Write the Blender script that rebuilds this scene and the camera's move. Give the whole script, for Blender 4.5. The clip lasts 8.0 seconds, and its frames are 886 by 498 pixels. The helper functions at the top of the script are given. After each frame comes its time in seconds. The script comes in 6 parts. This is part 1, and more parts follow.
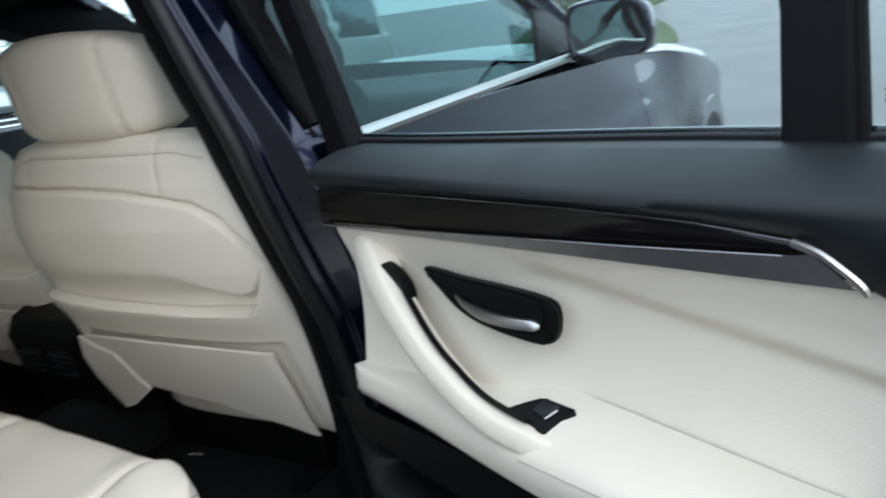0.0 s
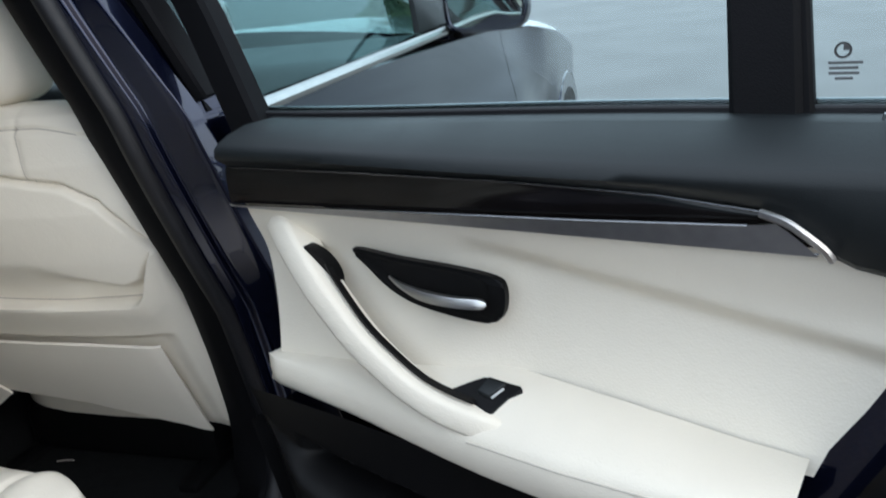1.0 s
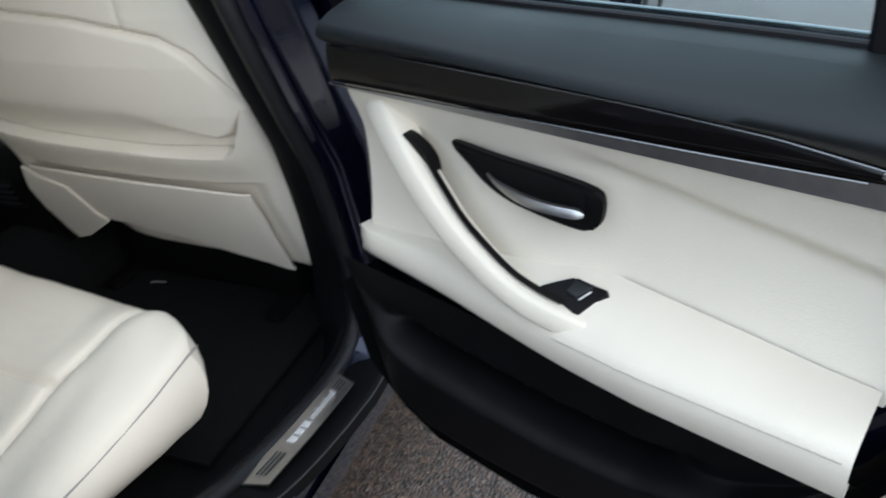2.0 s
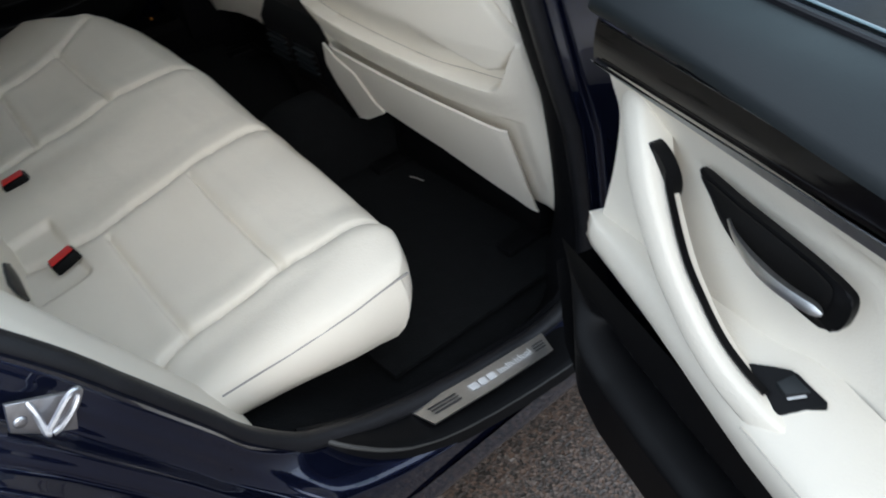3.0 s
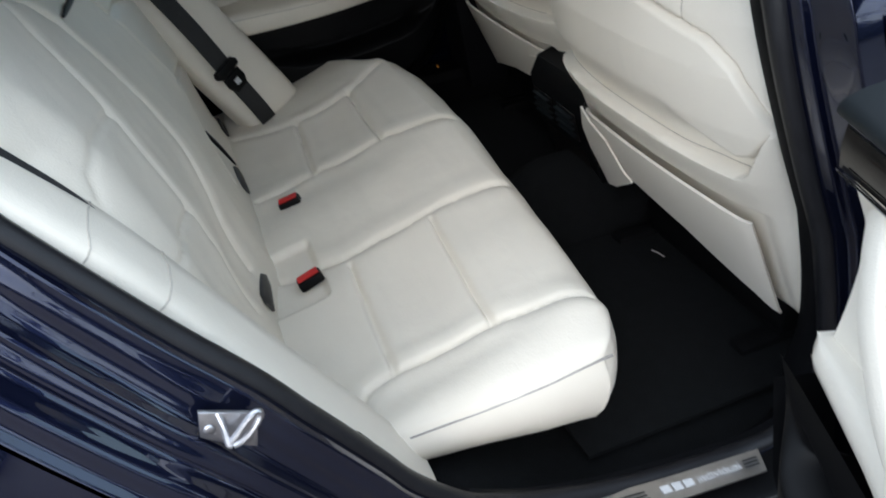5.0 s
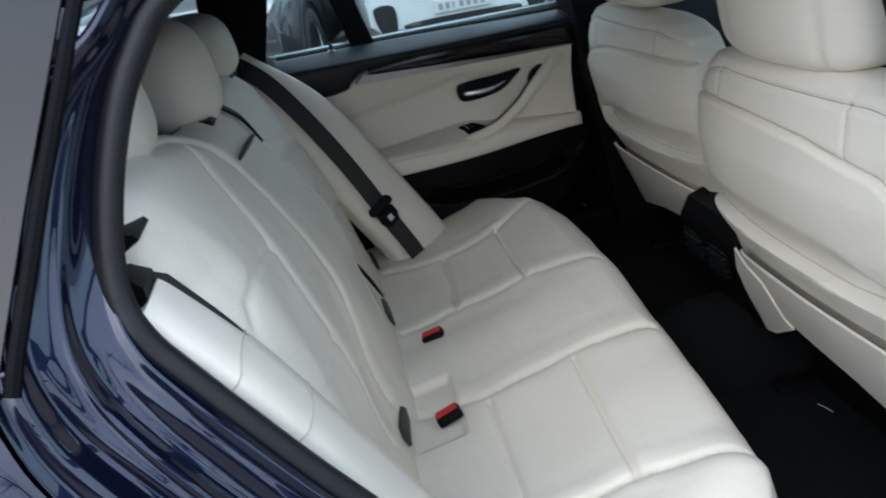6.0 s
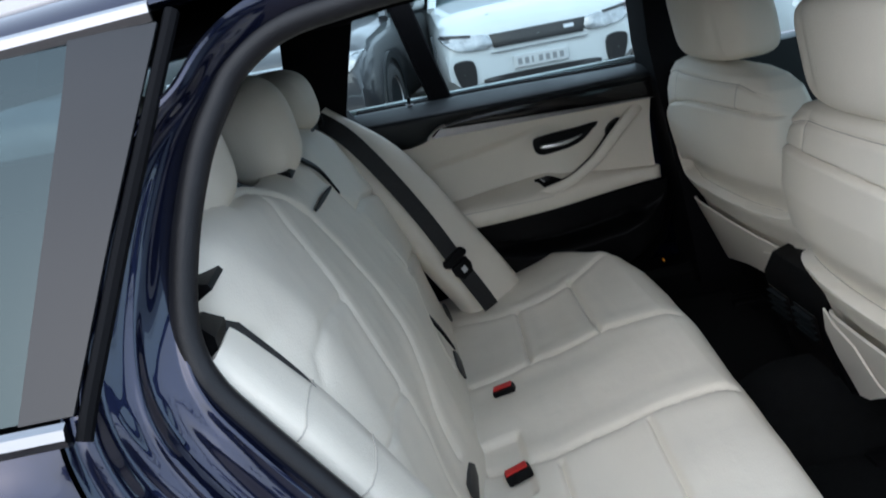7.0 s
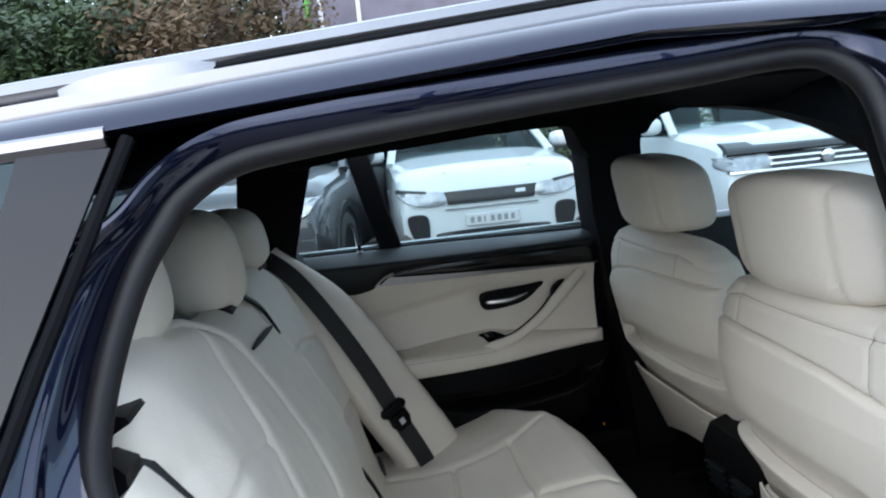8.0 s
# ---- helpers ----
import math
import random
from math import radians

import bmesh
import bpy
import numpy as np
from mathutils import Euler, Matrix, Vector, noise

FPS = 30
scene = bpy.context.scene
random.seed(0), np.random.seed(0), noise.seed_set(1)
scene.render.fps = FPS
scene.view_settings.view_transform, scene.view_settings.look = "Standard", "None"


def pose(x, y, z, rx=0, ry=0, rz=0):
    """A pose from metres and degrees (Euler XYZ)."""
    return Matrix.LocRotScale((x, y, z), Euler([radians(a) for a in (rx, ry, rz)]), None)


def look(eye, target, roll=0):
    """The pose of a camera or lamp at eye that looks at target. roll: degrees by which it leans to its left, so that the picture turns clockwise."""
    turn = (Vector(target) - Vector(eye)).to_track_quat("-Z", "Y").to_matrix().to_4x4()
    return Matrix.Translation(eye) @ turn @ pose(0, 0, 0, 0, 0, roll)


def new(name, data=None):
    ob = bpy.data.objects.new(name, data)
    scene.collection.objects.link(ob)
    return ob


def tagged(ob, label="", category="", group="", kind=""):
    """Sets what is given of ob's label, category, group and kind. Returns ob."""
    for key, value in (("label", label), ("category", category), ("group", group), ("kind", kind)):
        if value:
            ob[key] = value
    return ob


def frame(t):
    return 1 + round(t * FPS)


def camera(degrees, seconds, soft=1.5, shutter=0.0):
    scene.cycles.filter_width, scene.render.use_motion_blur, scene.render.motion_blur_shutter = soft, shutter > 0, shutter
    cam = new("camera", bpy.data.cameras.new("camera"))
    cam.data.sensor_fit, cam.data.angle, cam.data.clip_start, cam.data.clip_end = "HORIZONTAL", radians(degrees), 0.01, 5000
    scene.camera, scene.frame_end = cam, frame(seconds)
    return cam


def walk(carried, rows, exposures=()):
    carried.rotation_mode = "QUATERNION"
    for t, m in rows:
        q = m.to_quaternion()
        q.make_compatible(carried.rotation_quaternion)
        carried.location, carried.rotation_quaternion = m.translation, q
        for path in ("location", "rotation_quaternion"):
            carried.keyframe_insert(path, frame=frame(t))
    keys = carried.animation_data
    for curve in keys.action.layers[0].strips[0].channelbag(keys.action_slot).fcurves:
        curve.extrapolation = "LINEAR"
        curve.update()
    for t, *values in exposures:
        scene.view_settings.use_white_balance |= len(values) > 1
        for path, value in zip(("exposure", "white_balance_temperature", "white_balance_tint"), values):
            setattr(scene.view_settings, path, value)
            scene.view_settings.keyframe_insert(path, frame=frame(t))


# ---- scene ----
cam = camera(59.1, 8.0, soft=1.8, shutter=0.35)
PATH = [
    (0, (0.146, -1.53, 1.114), (1.832, -0.59, 0.588), -7.0),
    (0.5, (0.128, -1.457, 1.116), (1.956, -0.832, 0.598), -6.8),
    (1, (0.142, -1.429, 1.117), (1.953, -0.855, 0.491), -5.5),
    (1.2, (0.149, -1.421, 1.122), (1.934, -0.882, 0.398), -5.5),
    (2.3, (0.153, -1.377, 1.248), (1.577, -0.591, 0.084), -4.1),
    (2.5, (0.188, -1.379, 1.257), (1.498, -0.471, 0.049), -3.7),
    (3, (0.304, -1.391, 1.273), (1.313, -0.218, 0.006), -2.7),
    (3.5, (0.363, -1.413, 1.278), (1.194, -0.103, 0.016), -3.0),
    (4, (0.379, -1.419, 1.278), (1.096, -0.037, 0.022), -4.1),
    (4.2, (0.382, -1.415, 1.281), (1.032, 0.007, 0.034), -5.2),
    (5.3, (0.384, -1.407, 1.29), (0.813, 0.25, 0.255), -8.0),
    (5.5, (0.385, -1.405, 1.289), (0.768, 0.31, 0.335), -8.6),
    (6, (0.388, -1.401, 1.29), (0.607, 0.427, 0.508), -10.2),
    (6.5, (0.395, -1.399, 1.291), (0.473, 0.471, 0.586), -11.6),
    (7, (0.398, -1.395, 1.289), (0.452, 0.503, 0.661), -11.0),
    (7.5, (0.403, -1.404, 1.285), (0.54, 0.547, 0.868), -8.0),
    (8, (0.404, -1.393, 1.282), (0.652, 0.573, 1.008), -5.8),
]
walk(cam, [(t, look(e, g, r)) for t, e, g, r in PATH], [(0, 0.43, 6430, 9), (1.2, 0.43, 6430, 9), (2.5, 0.46, 6350, 9), (3.5, 0.67, 6300, 9), (4.2, 0.80, 6280, 9), (5.5, 0.74, 6150, 10), (6.5, 0.60, 6050, 10), (7.5, 0.58, 6050, 10.5), (8, 0.72, 6050, 11)])

# ---- sky and light: an overcast, wet day ----
world = bpy.data.worlds.new("overcast_sky")
scene.world = world
world.use_nodes = True
wn = world.node_tree.nodes
sky = wn.new("ShaderNodeTexSky")
sky.sky_type = "NISHITA"
sky.sun_disc = False
sky.sun_elevation, sky.sun_rotation = radians(34), radians(204)
sky.air_density, sky.dust_density, sky.ozone_density = 1.0, 4.0, 1.5
wash = wn.new("ShaderNodeMixRGB")
wash.inputs[0].default_value = 0.72
wash.inputs[2].default_value = (10.4, 12.0, 13.8, 1)
world.node_tree.links.new(sky.outputs[0], wash.inputs[1])
world.node_tree.links.new(wash.outputs[0], wn["Background"].inputs[0])
wn["Background"].inputs[1].default_value = 0.15
sun = new("sun", bpy.data.lights.new("sun", "SUN"))
sun.data.energy, sun.data.angle, sun.data.color = 0.30, radians(60), (0.97, 0.985, 1.0)
sun.matrix_world = look((-2.4, -6.6, 4.9), (0.6, 0, 0))


# ---- materials ----
def mat(name, base, rough=0.5, metal=0.0, coat=0.0, vary=0.0, vscale=6.0, grain=0.0, gscale=300.0, spec=0.5, sheen=0.0, rvary=0.0, dark=None, crease=0.0):
    m = bpy.data.materials.new(name)
    m.use_nodes = True
    n, l = m.node_tree.nodes, m.node_tree.links
    b = n["Principled BSDF"]
    b.inputs["Base Color"].default_value = (*base, 1)
    b.inputs["Roughness"].default_value = rough
    b.inputs["Metallic"].default_value = metal
    b.inputs["Coat Weight"].default_value = coat
    b.inputs["Coat Roughness"].default_value = 0.02
    b.inputs["Specular IOR Level"].default_value = spec
    b.inputs["Sheen Weight"].default_value = sheen
    co = n.new("ShaderNodeTexCoord")
    if vary or rvary:
        t = n.new("ShaderNodeTexNoise")
        t.inputs["Scale"].default_value, t.inputs["Detail"].default_value = vscale, 6
        l.new(co.outputs["Object"], t.inputs["Vector"])
        if vary:
            mix = n.new("ShaderNodeMixRGB")
            lo = dark or [c * (1 - vary) for c in base]
            mix.inputs[1].default_value = (*lo, 1)
            mix.inputs[2].default_value = (*[min(1, c * (1 + vary * 0.6)) for c in base], 1)
            ramp = n.new("ShaderNodeMapRange")
            ramp.inputs[1].default_value, ramp.inputs[2].default_value = 0.3, 0.7
            l.new(t.outputs["Fac"], ramp.inputs[0])
            l.new(ramp.outputs[0], mix.inputs[0])
            l.new(mix.outputs[0], b.inputs["Base Color"])
        if rvary:
            r = n.new("ShaderNodeMapRange")
            r.inputs[1].default_value, r.inputs[2].default_value = 0.3, 0.7
            r.inputs[3].default_value, r.inputs[4].default_value = max(0.02, rough - rvary), rough + rvary
            l.new(t.outputs["Fac"], r.inputs[0])
            l.new(r.outputs[0], b.inputs["Roughness"])
    if grain:
        g = n.new("ShaderNodeTexVoronoi")
        g.inputs["Scale"].default_value = gscale
        l.new(co.outputs["Object"], g.inputs["Vector"])
        bump = n.new("ShaderNodeBump")
        bump.inputs["Strength"].default_value, bump.inputs["Distance"].default_value = grain, 0.001
        l.new(g.outputs["Distance"], bump.inputs["Height"])
        if crease:
            soft, bump2 = n.new("ShaderNodeTexNoise"), n.new("ShaderNodeBump")
            soft.inputs["Scale"].default_value, soft.inputs["Detail"].default_value, soft.inputs["Distortion"].default_value = 16, 4, 0.8
            bump2.inputs["Strength"].default_value, bump2.inputs["Distance"].default_value = crease, 0.006
            l.new(co.outputs["Object"], soft.inputs["Vector"])
            l.new(soft.outputs["Fac"], bump2.inputs["Height"])
            l.new(bump2.outputs["Normal"], bump.inputs["Normal"])
        l.new(bump.outputs["Normal"], b.inputs["Normal"])
    return m


def glass(name, tint, rough=0.0, clear=0.85, gloss=0.6, hue=(1, 1, 1)):
    m = bpy.data.materials.new(name)
    m.use_nodes = True
    n, l = m.node_tree.nodes, m.node_tree.links
    out = n["Material Output"]
    tr, gl, mx, fr = n.new("ShaderNodeBsdfTransparent"), n.new("ShaderNodeBsdfGlossy"), n.new("ShaderNodeMixShader"), n.new("ShaderNodeLayerWeight")
    po, sc = n.new("ShaderNodeMath"), n.new("ShaderNodeMath")
    tr.inputs[0].default_value = (*[c * clear for c in tint], 1)
    gl.inputs[0].default_value = (*hue, 1)
    gl.inputs["Roughness"].default_value = rough
    fr.inputs["Blend"].default_value = 0.5
    po.operation, sc.operation = "POWER", "MULTIPLY_ADD"
    po.inputs[1].default_value = 4.0
    sc.inputs[1].default_value, sc.inputs[2].default_value = gloss, gloss * 0.1
    l.new(fr.outputs["Facing"], po.inputs[0])
    l.new(po.outputs[0], sc.inputs[0])
    l.new(sc.outputs[0], mx.inputs[0])
    l.new(tr.outputs[0], mx.inputs[1])
    l.new(gl.outputs[0], mx.inputs[2])
    l.new(mx.outputs[0], out.inputs[0])
    return m


LEATHER = mat("ivory_leather", (0.775, 0.715, 0.615), 0.52, vary=0.05, vscale=5, grain=0.25, gscale=420, spec=0.3, rvary=0.06, crease=0.22)
SHELL = mat("ivory_plastic", (0.76, 0.70, 0.61), 0.55, vary=0.04, vscale=4, grain=0.15, gscale=700)
SEAMCREASE = mat("brown_seam_and_crease_shade", (0.30, 0.26, 0.22), 0.8, vary=0.2, vscale=300)
SEAMTHREAD = mat("pale_seam_thread", (0.50, 0.46, 0.40), 0.7, vary=0.1, vscale=200)
STITCH = mat("grey_piping", (0.30, 0.28, 0.26), 0.7)
SOFT = mat("black_soft_plastic", (0.007, 0.0095, 0.011), 0.48, vary=0.15, vscale=9, grain=0.12, gscale=900, rvary=0.05, spec=0.36)
PLASTIC = mat("black_plastic", (0.004, 0.004, 0.0045), 0.45, vary=0.2, vscale=20, grain=0.12, gscale=900, spec=0.12)
TRIM = mat("black_interior_trim", (0.004, 0.004, 0.005), 0.7, vary=0.2, vscale=10, grain=0.2, gscale=700, spec=0.10)
PIANO = mat("black_gloss_inlay", (0.006, 0.005, 0.005), 0.12, coat=0.1, vary=0.3, vscale=18, spec=0.3)
ALU = mat("brushed_aluminium", (0.60, 0.59, 0.58), 0.34, metal=1.0, vary=0.08, vscale=60)
DARKALU = mat("dark_brushed_aluminium", (0.36, 0.36, 0.37), 0.38, metal=1.0, vary=0.1, vscale=60)
CHROME = mat("chrome", (0.78, 0.78, 0.80), 0.10, metal=1.0, vary=0.04, vscale=30)
SATIN = mat("satin_aluminium", (0.26, 0.265, 0.28), 0.26, metal=1.0, vary=0.05, vscale=25)
STEEL = mat("zinc_steel", (0.55, 0.55, 0.57), 0.35, metal=1.0, vary=0.15, vscale=90, grain=0.2, gscale=900)
PAINT = mat("dark_blue_metallic_paint", (0.009, 0.012, 0.034), 0.20, metal=0.75, coat=1.0, vary=0.15, vscale=600, spec=0.1)
WHITE = mat("white_car_paint", (0.50, 0.535, 0.55), 0.3, coat=0.8, vary=0.06, vscale=3)
GREYPAINT = mat("dark_grey_car_paint", (0.035, 0.036, 0.04), 0.3, metal=0.3, coat=0.9, vary=0.15, vscale=4)
SILVERPAINT = mat("silver_car_paint", (0.42, 0.44, 0.46), 0.3, metal=0.7, coat=0.8, vary=0.1, vscale=4)
RUBBER = mat("black_rubber", (0.010, 0.010, 0.012), 0.42, vary=0.2, vscale=30, grain=0.3, gscale=800, spec=0.3)
CARPET = mat("black_carpet", (0.0035, 0.004, 0.0045), 0.95, vary=0.35, vscale=40, grain=1.0, gscale=380, spec=0.2)
WEB = mat("black_seat_belt_webbing", (0.013, 0.013, 0.014), 0.6, vary=0.2, vscale=90, grain=0.5, gscale=900)
FLAP = mat("dark_grey_plastic", (0.035, 0.034, 0.032), 0.5, vary=0.2, vscale=30)
RED = mat("red_plastic", (0.55, 0.020, 0.018), 0.4, vary=0.1, vscale=40)
CERAMIC = mat("grey_gloss_pillar_cover", (0.016, 0.017, 0.020), 0.24, coat=0.0, vary=0.1, vscale=5, spec=0.34)
CLEAR = glass("clear_window_glass", (0.80, 0.93, 0.93), clear=0.92, gloss=0.12)
SIDEGLASS = glass("reflecting_side_glass", (0.60, 0.82, 0.82), clear=0.50, gloss=0.40, hue=(0.70, 0.92, 0.92))
PRIVACY = glass("privacy_glass", (0.10, 0.13, 0.14), clear=0.6, gloss=0.55, hue=(0.72, 0.93, 1.0))
LAMP = mat("headlamp_lens", (0.32, 0.34, 0.36), 0.12, metal=0.3, coat=1.0, vary=0.35, vscale=14)
GRILLE = mat("black_grille", (0.012, 0.012, 0.013), 0.35, vary=0.3, vscale=40)
TYRE = mat("tyre_rubber", (0.018, 0.018, 0.018), 0.8, vary=0.2, vscale=20, grain=0.4, gscale=200)
RIM = mat("alloy_rim", (0.62, 0.63, 0.65), 0.28, metal=1.0, vary=0.1, vscale=20)
PLATE = mat("white_number_plate", (0.46, 0.48, 0.49), 0.4, vary=0.05, vscale=12)
INK = mat("dark_grey_ink", (0.03, 0.03, 0.032), 0.5)
PLATEINK_CREASE = mat("faded_print_and_crease_shade", (0.20, 0.21, 0.22), 0.5)
PALE = mat("pale_grey_print", (0.6, 0.6, 0.6), 0.5)
AMBER = mat("amber_plastic", (0.7, 0.25, 0.02), 0.25, coat=0.6)


def wet_tarmac():
    m = mat("wet_tarmac", (0.06, 0.058, 0.055), 0.35)
    n, l = m.node_tree.nodes, m.node_tree.links
    b = n["Principled BSDF"]
    co = n.new("ShaderNodeTexCoord")
    stone = n.new("ShaderNodeTexVoronoi")
    stone.inputs["Scale"].default_value = 150
    big = n.new("ShaderNodeTexNoise")
    big.inputs["Scale"].default_value, big.inputs["Detail"].default_value = 1.1, 5
    for t in (stone, big):
        l.new(co.outputs["Object"], t.inputs["Vector"])
    hue = n.new("ShaderNodeValToRGB")
    hue.color_ramp.elements[0].color, hue.color_ramp.elements[1].color = (0.022, 0.018, 0.015, 1), (0.30, 0.26, 0.23, 1)
    for at, rgb in ((0.30, (0.045, 0.036, 0.030)), (0.55, (0.085, 0.062, 0.050)), (0.72, (0.12, 0.075, 0.052)), (0.86, (0.13, 0.11, 0.095)), (0.95, (0.17, 0.12, 0.09))):
        hue.color_ramp.elements.new(at).color = (*rgb, 1)
    l.new(stone.outputs["Color"], hue.inputs[0])
    # the chippings give way to a smoother, worn road further along
    place, worn, blend, lift = n.new("ShaderNodeSeparateXYZ"), n.new("ShaderNodeMapRange"), n.new("ShaderNodeMixRGB"), n.new("ShaderNodeMath")
    worn.inputs[1].default_value, worn.inputs[2].default_value = 3.5, 7.0
    blend.inputs[2].default_value = (0.075, 0.068, 0.062, 1)
    lift.operation = "MULTIPLY_ADD"
    lift.inputs[1].default_value, lift.inputs[2].default_value = -0.55, 0.6
    l.new(co.outputs["Object"], place.inputs[0])
    l.new(place.outputs[0], worn.inputs[0])
    l.new(worn.outputs[0], blend.inputs[0])
    l.new(worn.outputs[0], lift.inputs[0])
    l.new(hue.outputs[0], blend.inputs[1])
    l.new(blend.outputs[0], b.inputs["Base Color"])
    r = n.new("ShaderNodeMapRange")
    r.inputs[1].default_value, r.inputs[2].default_value = 0.35, 0.65
    r.inputs[3].default_value, r.inputs[4].default_value = 0.36, 0.41
    l.new(big.outputs["Fac"], r.inputs[0])
    l.new(r.outputs[0], b.inputs["Roughness"])
    bump = n.new("ShaderNodeBump")
    bump.inputs["Distance"].default_value = 0.004
    l.new(lift.outputs[0], bump.inputs["Strength"])
    l.new(stone.outputs["Distance"], bump.inputs["Height"])
    l.new(bump.outputs["Normal"], b.inputs["Normal"])
    return m


TARMAC = wet_tarmac()
LEAF = mat("evergreen_leaves", (0.045, 0.075, 0.025), 0.5, vary=0.5, vscale=3)
LEAFB = mat("brown_autumn_leaves", (0.13, 0.085, 0.04), 0.7, vary=0.4, vscale=3)
BARK = mat("brown_bark", (0.10, 0.075, 0.05), 0.9, vary=0.4, vscale=8, grain=0.8, gscale=40)
RENDERW = mat("grey_painted_render", (0.20, 0.18, 0.22), 0.8, vary=0.25, vscale=1.5, grain=0.4, gscale=120)
GRASS = mat("damp_grass", (0.07, 0.10, 0.03), 0.8, vary=0.5, vscale=2.5, grain=0.8, gscale=30)
SIGNGREEN = mat("green_sign_paint", (0.12, 0.42, 0.06), 0.5, vary=0.1, vscale=3)
SIGNWHITE = mat("white_sign_paint", (0.75, 0.75, 0.75), 0.5, vary=0.08, vscale=3)


# ---- mesh helpers ----
def part(name, bm, material, parent=None, label="", smooth=True, angle=40):
    me = bpy.data.meshes.new(name)
    bmesh.ops.recalc_face_normals(bm, faces=bm.faces[:])
    if smooth:
        for f in bm.faces:
            f.smooth = True
        for e in bm.edges:
            if len(e.link_faces) == 2 and e.calc_face_angle(0) > radians(angle):
                e.smooth = False
    bm.to_mesh(me)
    bm.free()
    me.materials.append(material)
    ob = new(name, me)
    if parent:
        ob.parent = parent
    if label:
        tagged(ob, label)
    return ob


def thing(name, label, category, group="", m=None, kind=""):
    ob = new(name)
    ob.empty_display_size = 0.1
    if m is not None:
        ob.matrix_world = m
    return tagged(ob, label, category, group, kind)


def sheet(rows, closed_u=False, closed_v=False, bm=None):
    """A grid of faces through rows of points."""
    bm = bm or bmesh.new()
    vs = [[bm.verts.new(p) for p in r] for r in rows]
    nr, nc = len(vs), len(vs[0])
    for i in range(nr if closed_v else nr - 1):
        for j in range(nc if closed_u else nc - 1):
            q = (vs[i][j], vs[i][(j + 1) % nc], vs[(i + 1) % nr][(j + 1) % nc], vs[(i + 1) % nr][j])
            if len(set(q)) == 4:
                bm.faces.new(q)
    return bm


def grid(fn, nu, nv):
    return sheet([[fn(i / nu, j / nv) for i in range(nu + 1)] for j in range(nv + 1)])


def thick(bm, d):
    """Gives an open sheet a thickness d against its normals."""
    bmesh.ops.recalc_face_normals(bm, faces=bm.faces[:])
    bmesh.ops.solidify(bm, geom=bm.faces[:], thickness=d)
    return bm


def box(x0, x1, y0, y1, z0, z1, bevel=0.0, seg=2, bm=None):
    new_bm = bmesh.new()
    bmesh.ops.create_cube(new_bm, size=1)
    for v in new_bm.verts:
        v.co = Vector(((x0 + x1) / 2 + v.co.x * (x1 - x0), (y0 + y1) / 2 + v.co.y * (y1 - y0), (z0 + z1) / 2 + v.co.z * (z1 - z0)))
    if bevel:
        bmesh.ops.bevel(new_bm, geom=new_bm.edges[:], offset=bevel, segments=seg, profile=0.5, affect="EDGES")
    return new_bm if bm is None else merge(bm, new_bm)


def merge(a, b):
    me = bpy.data.meshes.new("tmp")
    b.to_mesh(me)
    b.free()
    a.from_mesh(me)
    bpy.data.meshes.remove(me)
    return a


def smoothline(pts, n, closed=False):
    """Catmull-Rom through pts, n points in all."""
    p = [Vector(q) for q in pts]
    k = len(p)
    out = []
    spans = k if closed else k - 1
    for i in range(n):
        s = i / (n if closed else n - 1) * spans
        a = min(int(s), spans - 1)
        f = s - a
        get = (lambda j: p[j % k]) if closed else (lambda j: p[max(0, min(k - 1, j))])
        p0, p1, p2, p3 = get(a - 1), get(a), get(a + 1), get(a + 2)
        out.append(0.5 * ((2 * p1) + (p2 - p0) * f + (2 * p0 - 5 * p1 + 4 * p2 - p3) * f * f + (3 * p1 - p0 - 3 * p2 + p3) * f ** 3))
    return out


def sweep(path, prof, up=(0, 0, 1), closed=False, caps=True, scale=None):
    """Carries a closed profile (a, b) along a path: a sideways, b along up."""
    path = [Vector(p) for p in path]
    n = len(path)
    rows = []
    for i, p in enumerate(path):
        a = path[(i - 1) % n] if closed or i else p
        b = path[(i + 1) % n] if closed or i < n - 1 else p
        d = (b - a).normalized()
        u = Vector(up(i / max(1, n - 1)) if callable(up) else up)
        side = d.cross(u).normalized()
        u2 = side.cross(d).normalized()
        k = scale(i / max(1, n - 1)) if scale else 1
        rows.append([p + side * x * k + u2 * y * k for x, y in prof])
    bm = sheet(rows, closed_u=True, closed_v=closed)
    if caps and not closed:
        bm.verts.ensure_lookup_table()
        m = len(prof)
        bm.faces.new(bm.verts[:m])
        bm.faces.new(bm.verts[-m:])
    return bm


def ring(r, n=10, rx=None):
    return [((rx or r) * math.cos(2 * math.pi * i / n), r * math.sin(2 * math.pi * i / n)) for i in range(n)]


def band(w, h, b=0.002):
    """A flat closed profile w wide and h thick with small chamfers."""
    w, h = w / 2, h / 2
    return [(-w + b, -h), (w - b, -h), (w, -h + b), (w, h - b), (w - b, h), (-w + b, h), (-w, h - b), (-w, -h + b)]


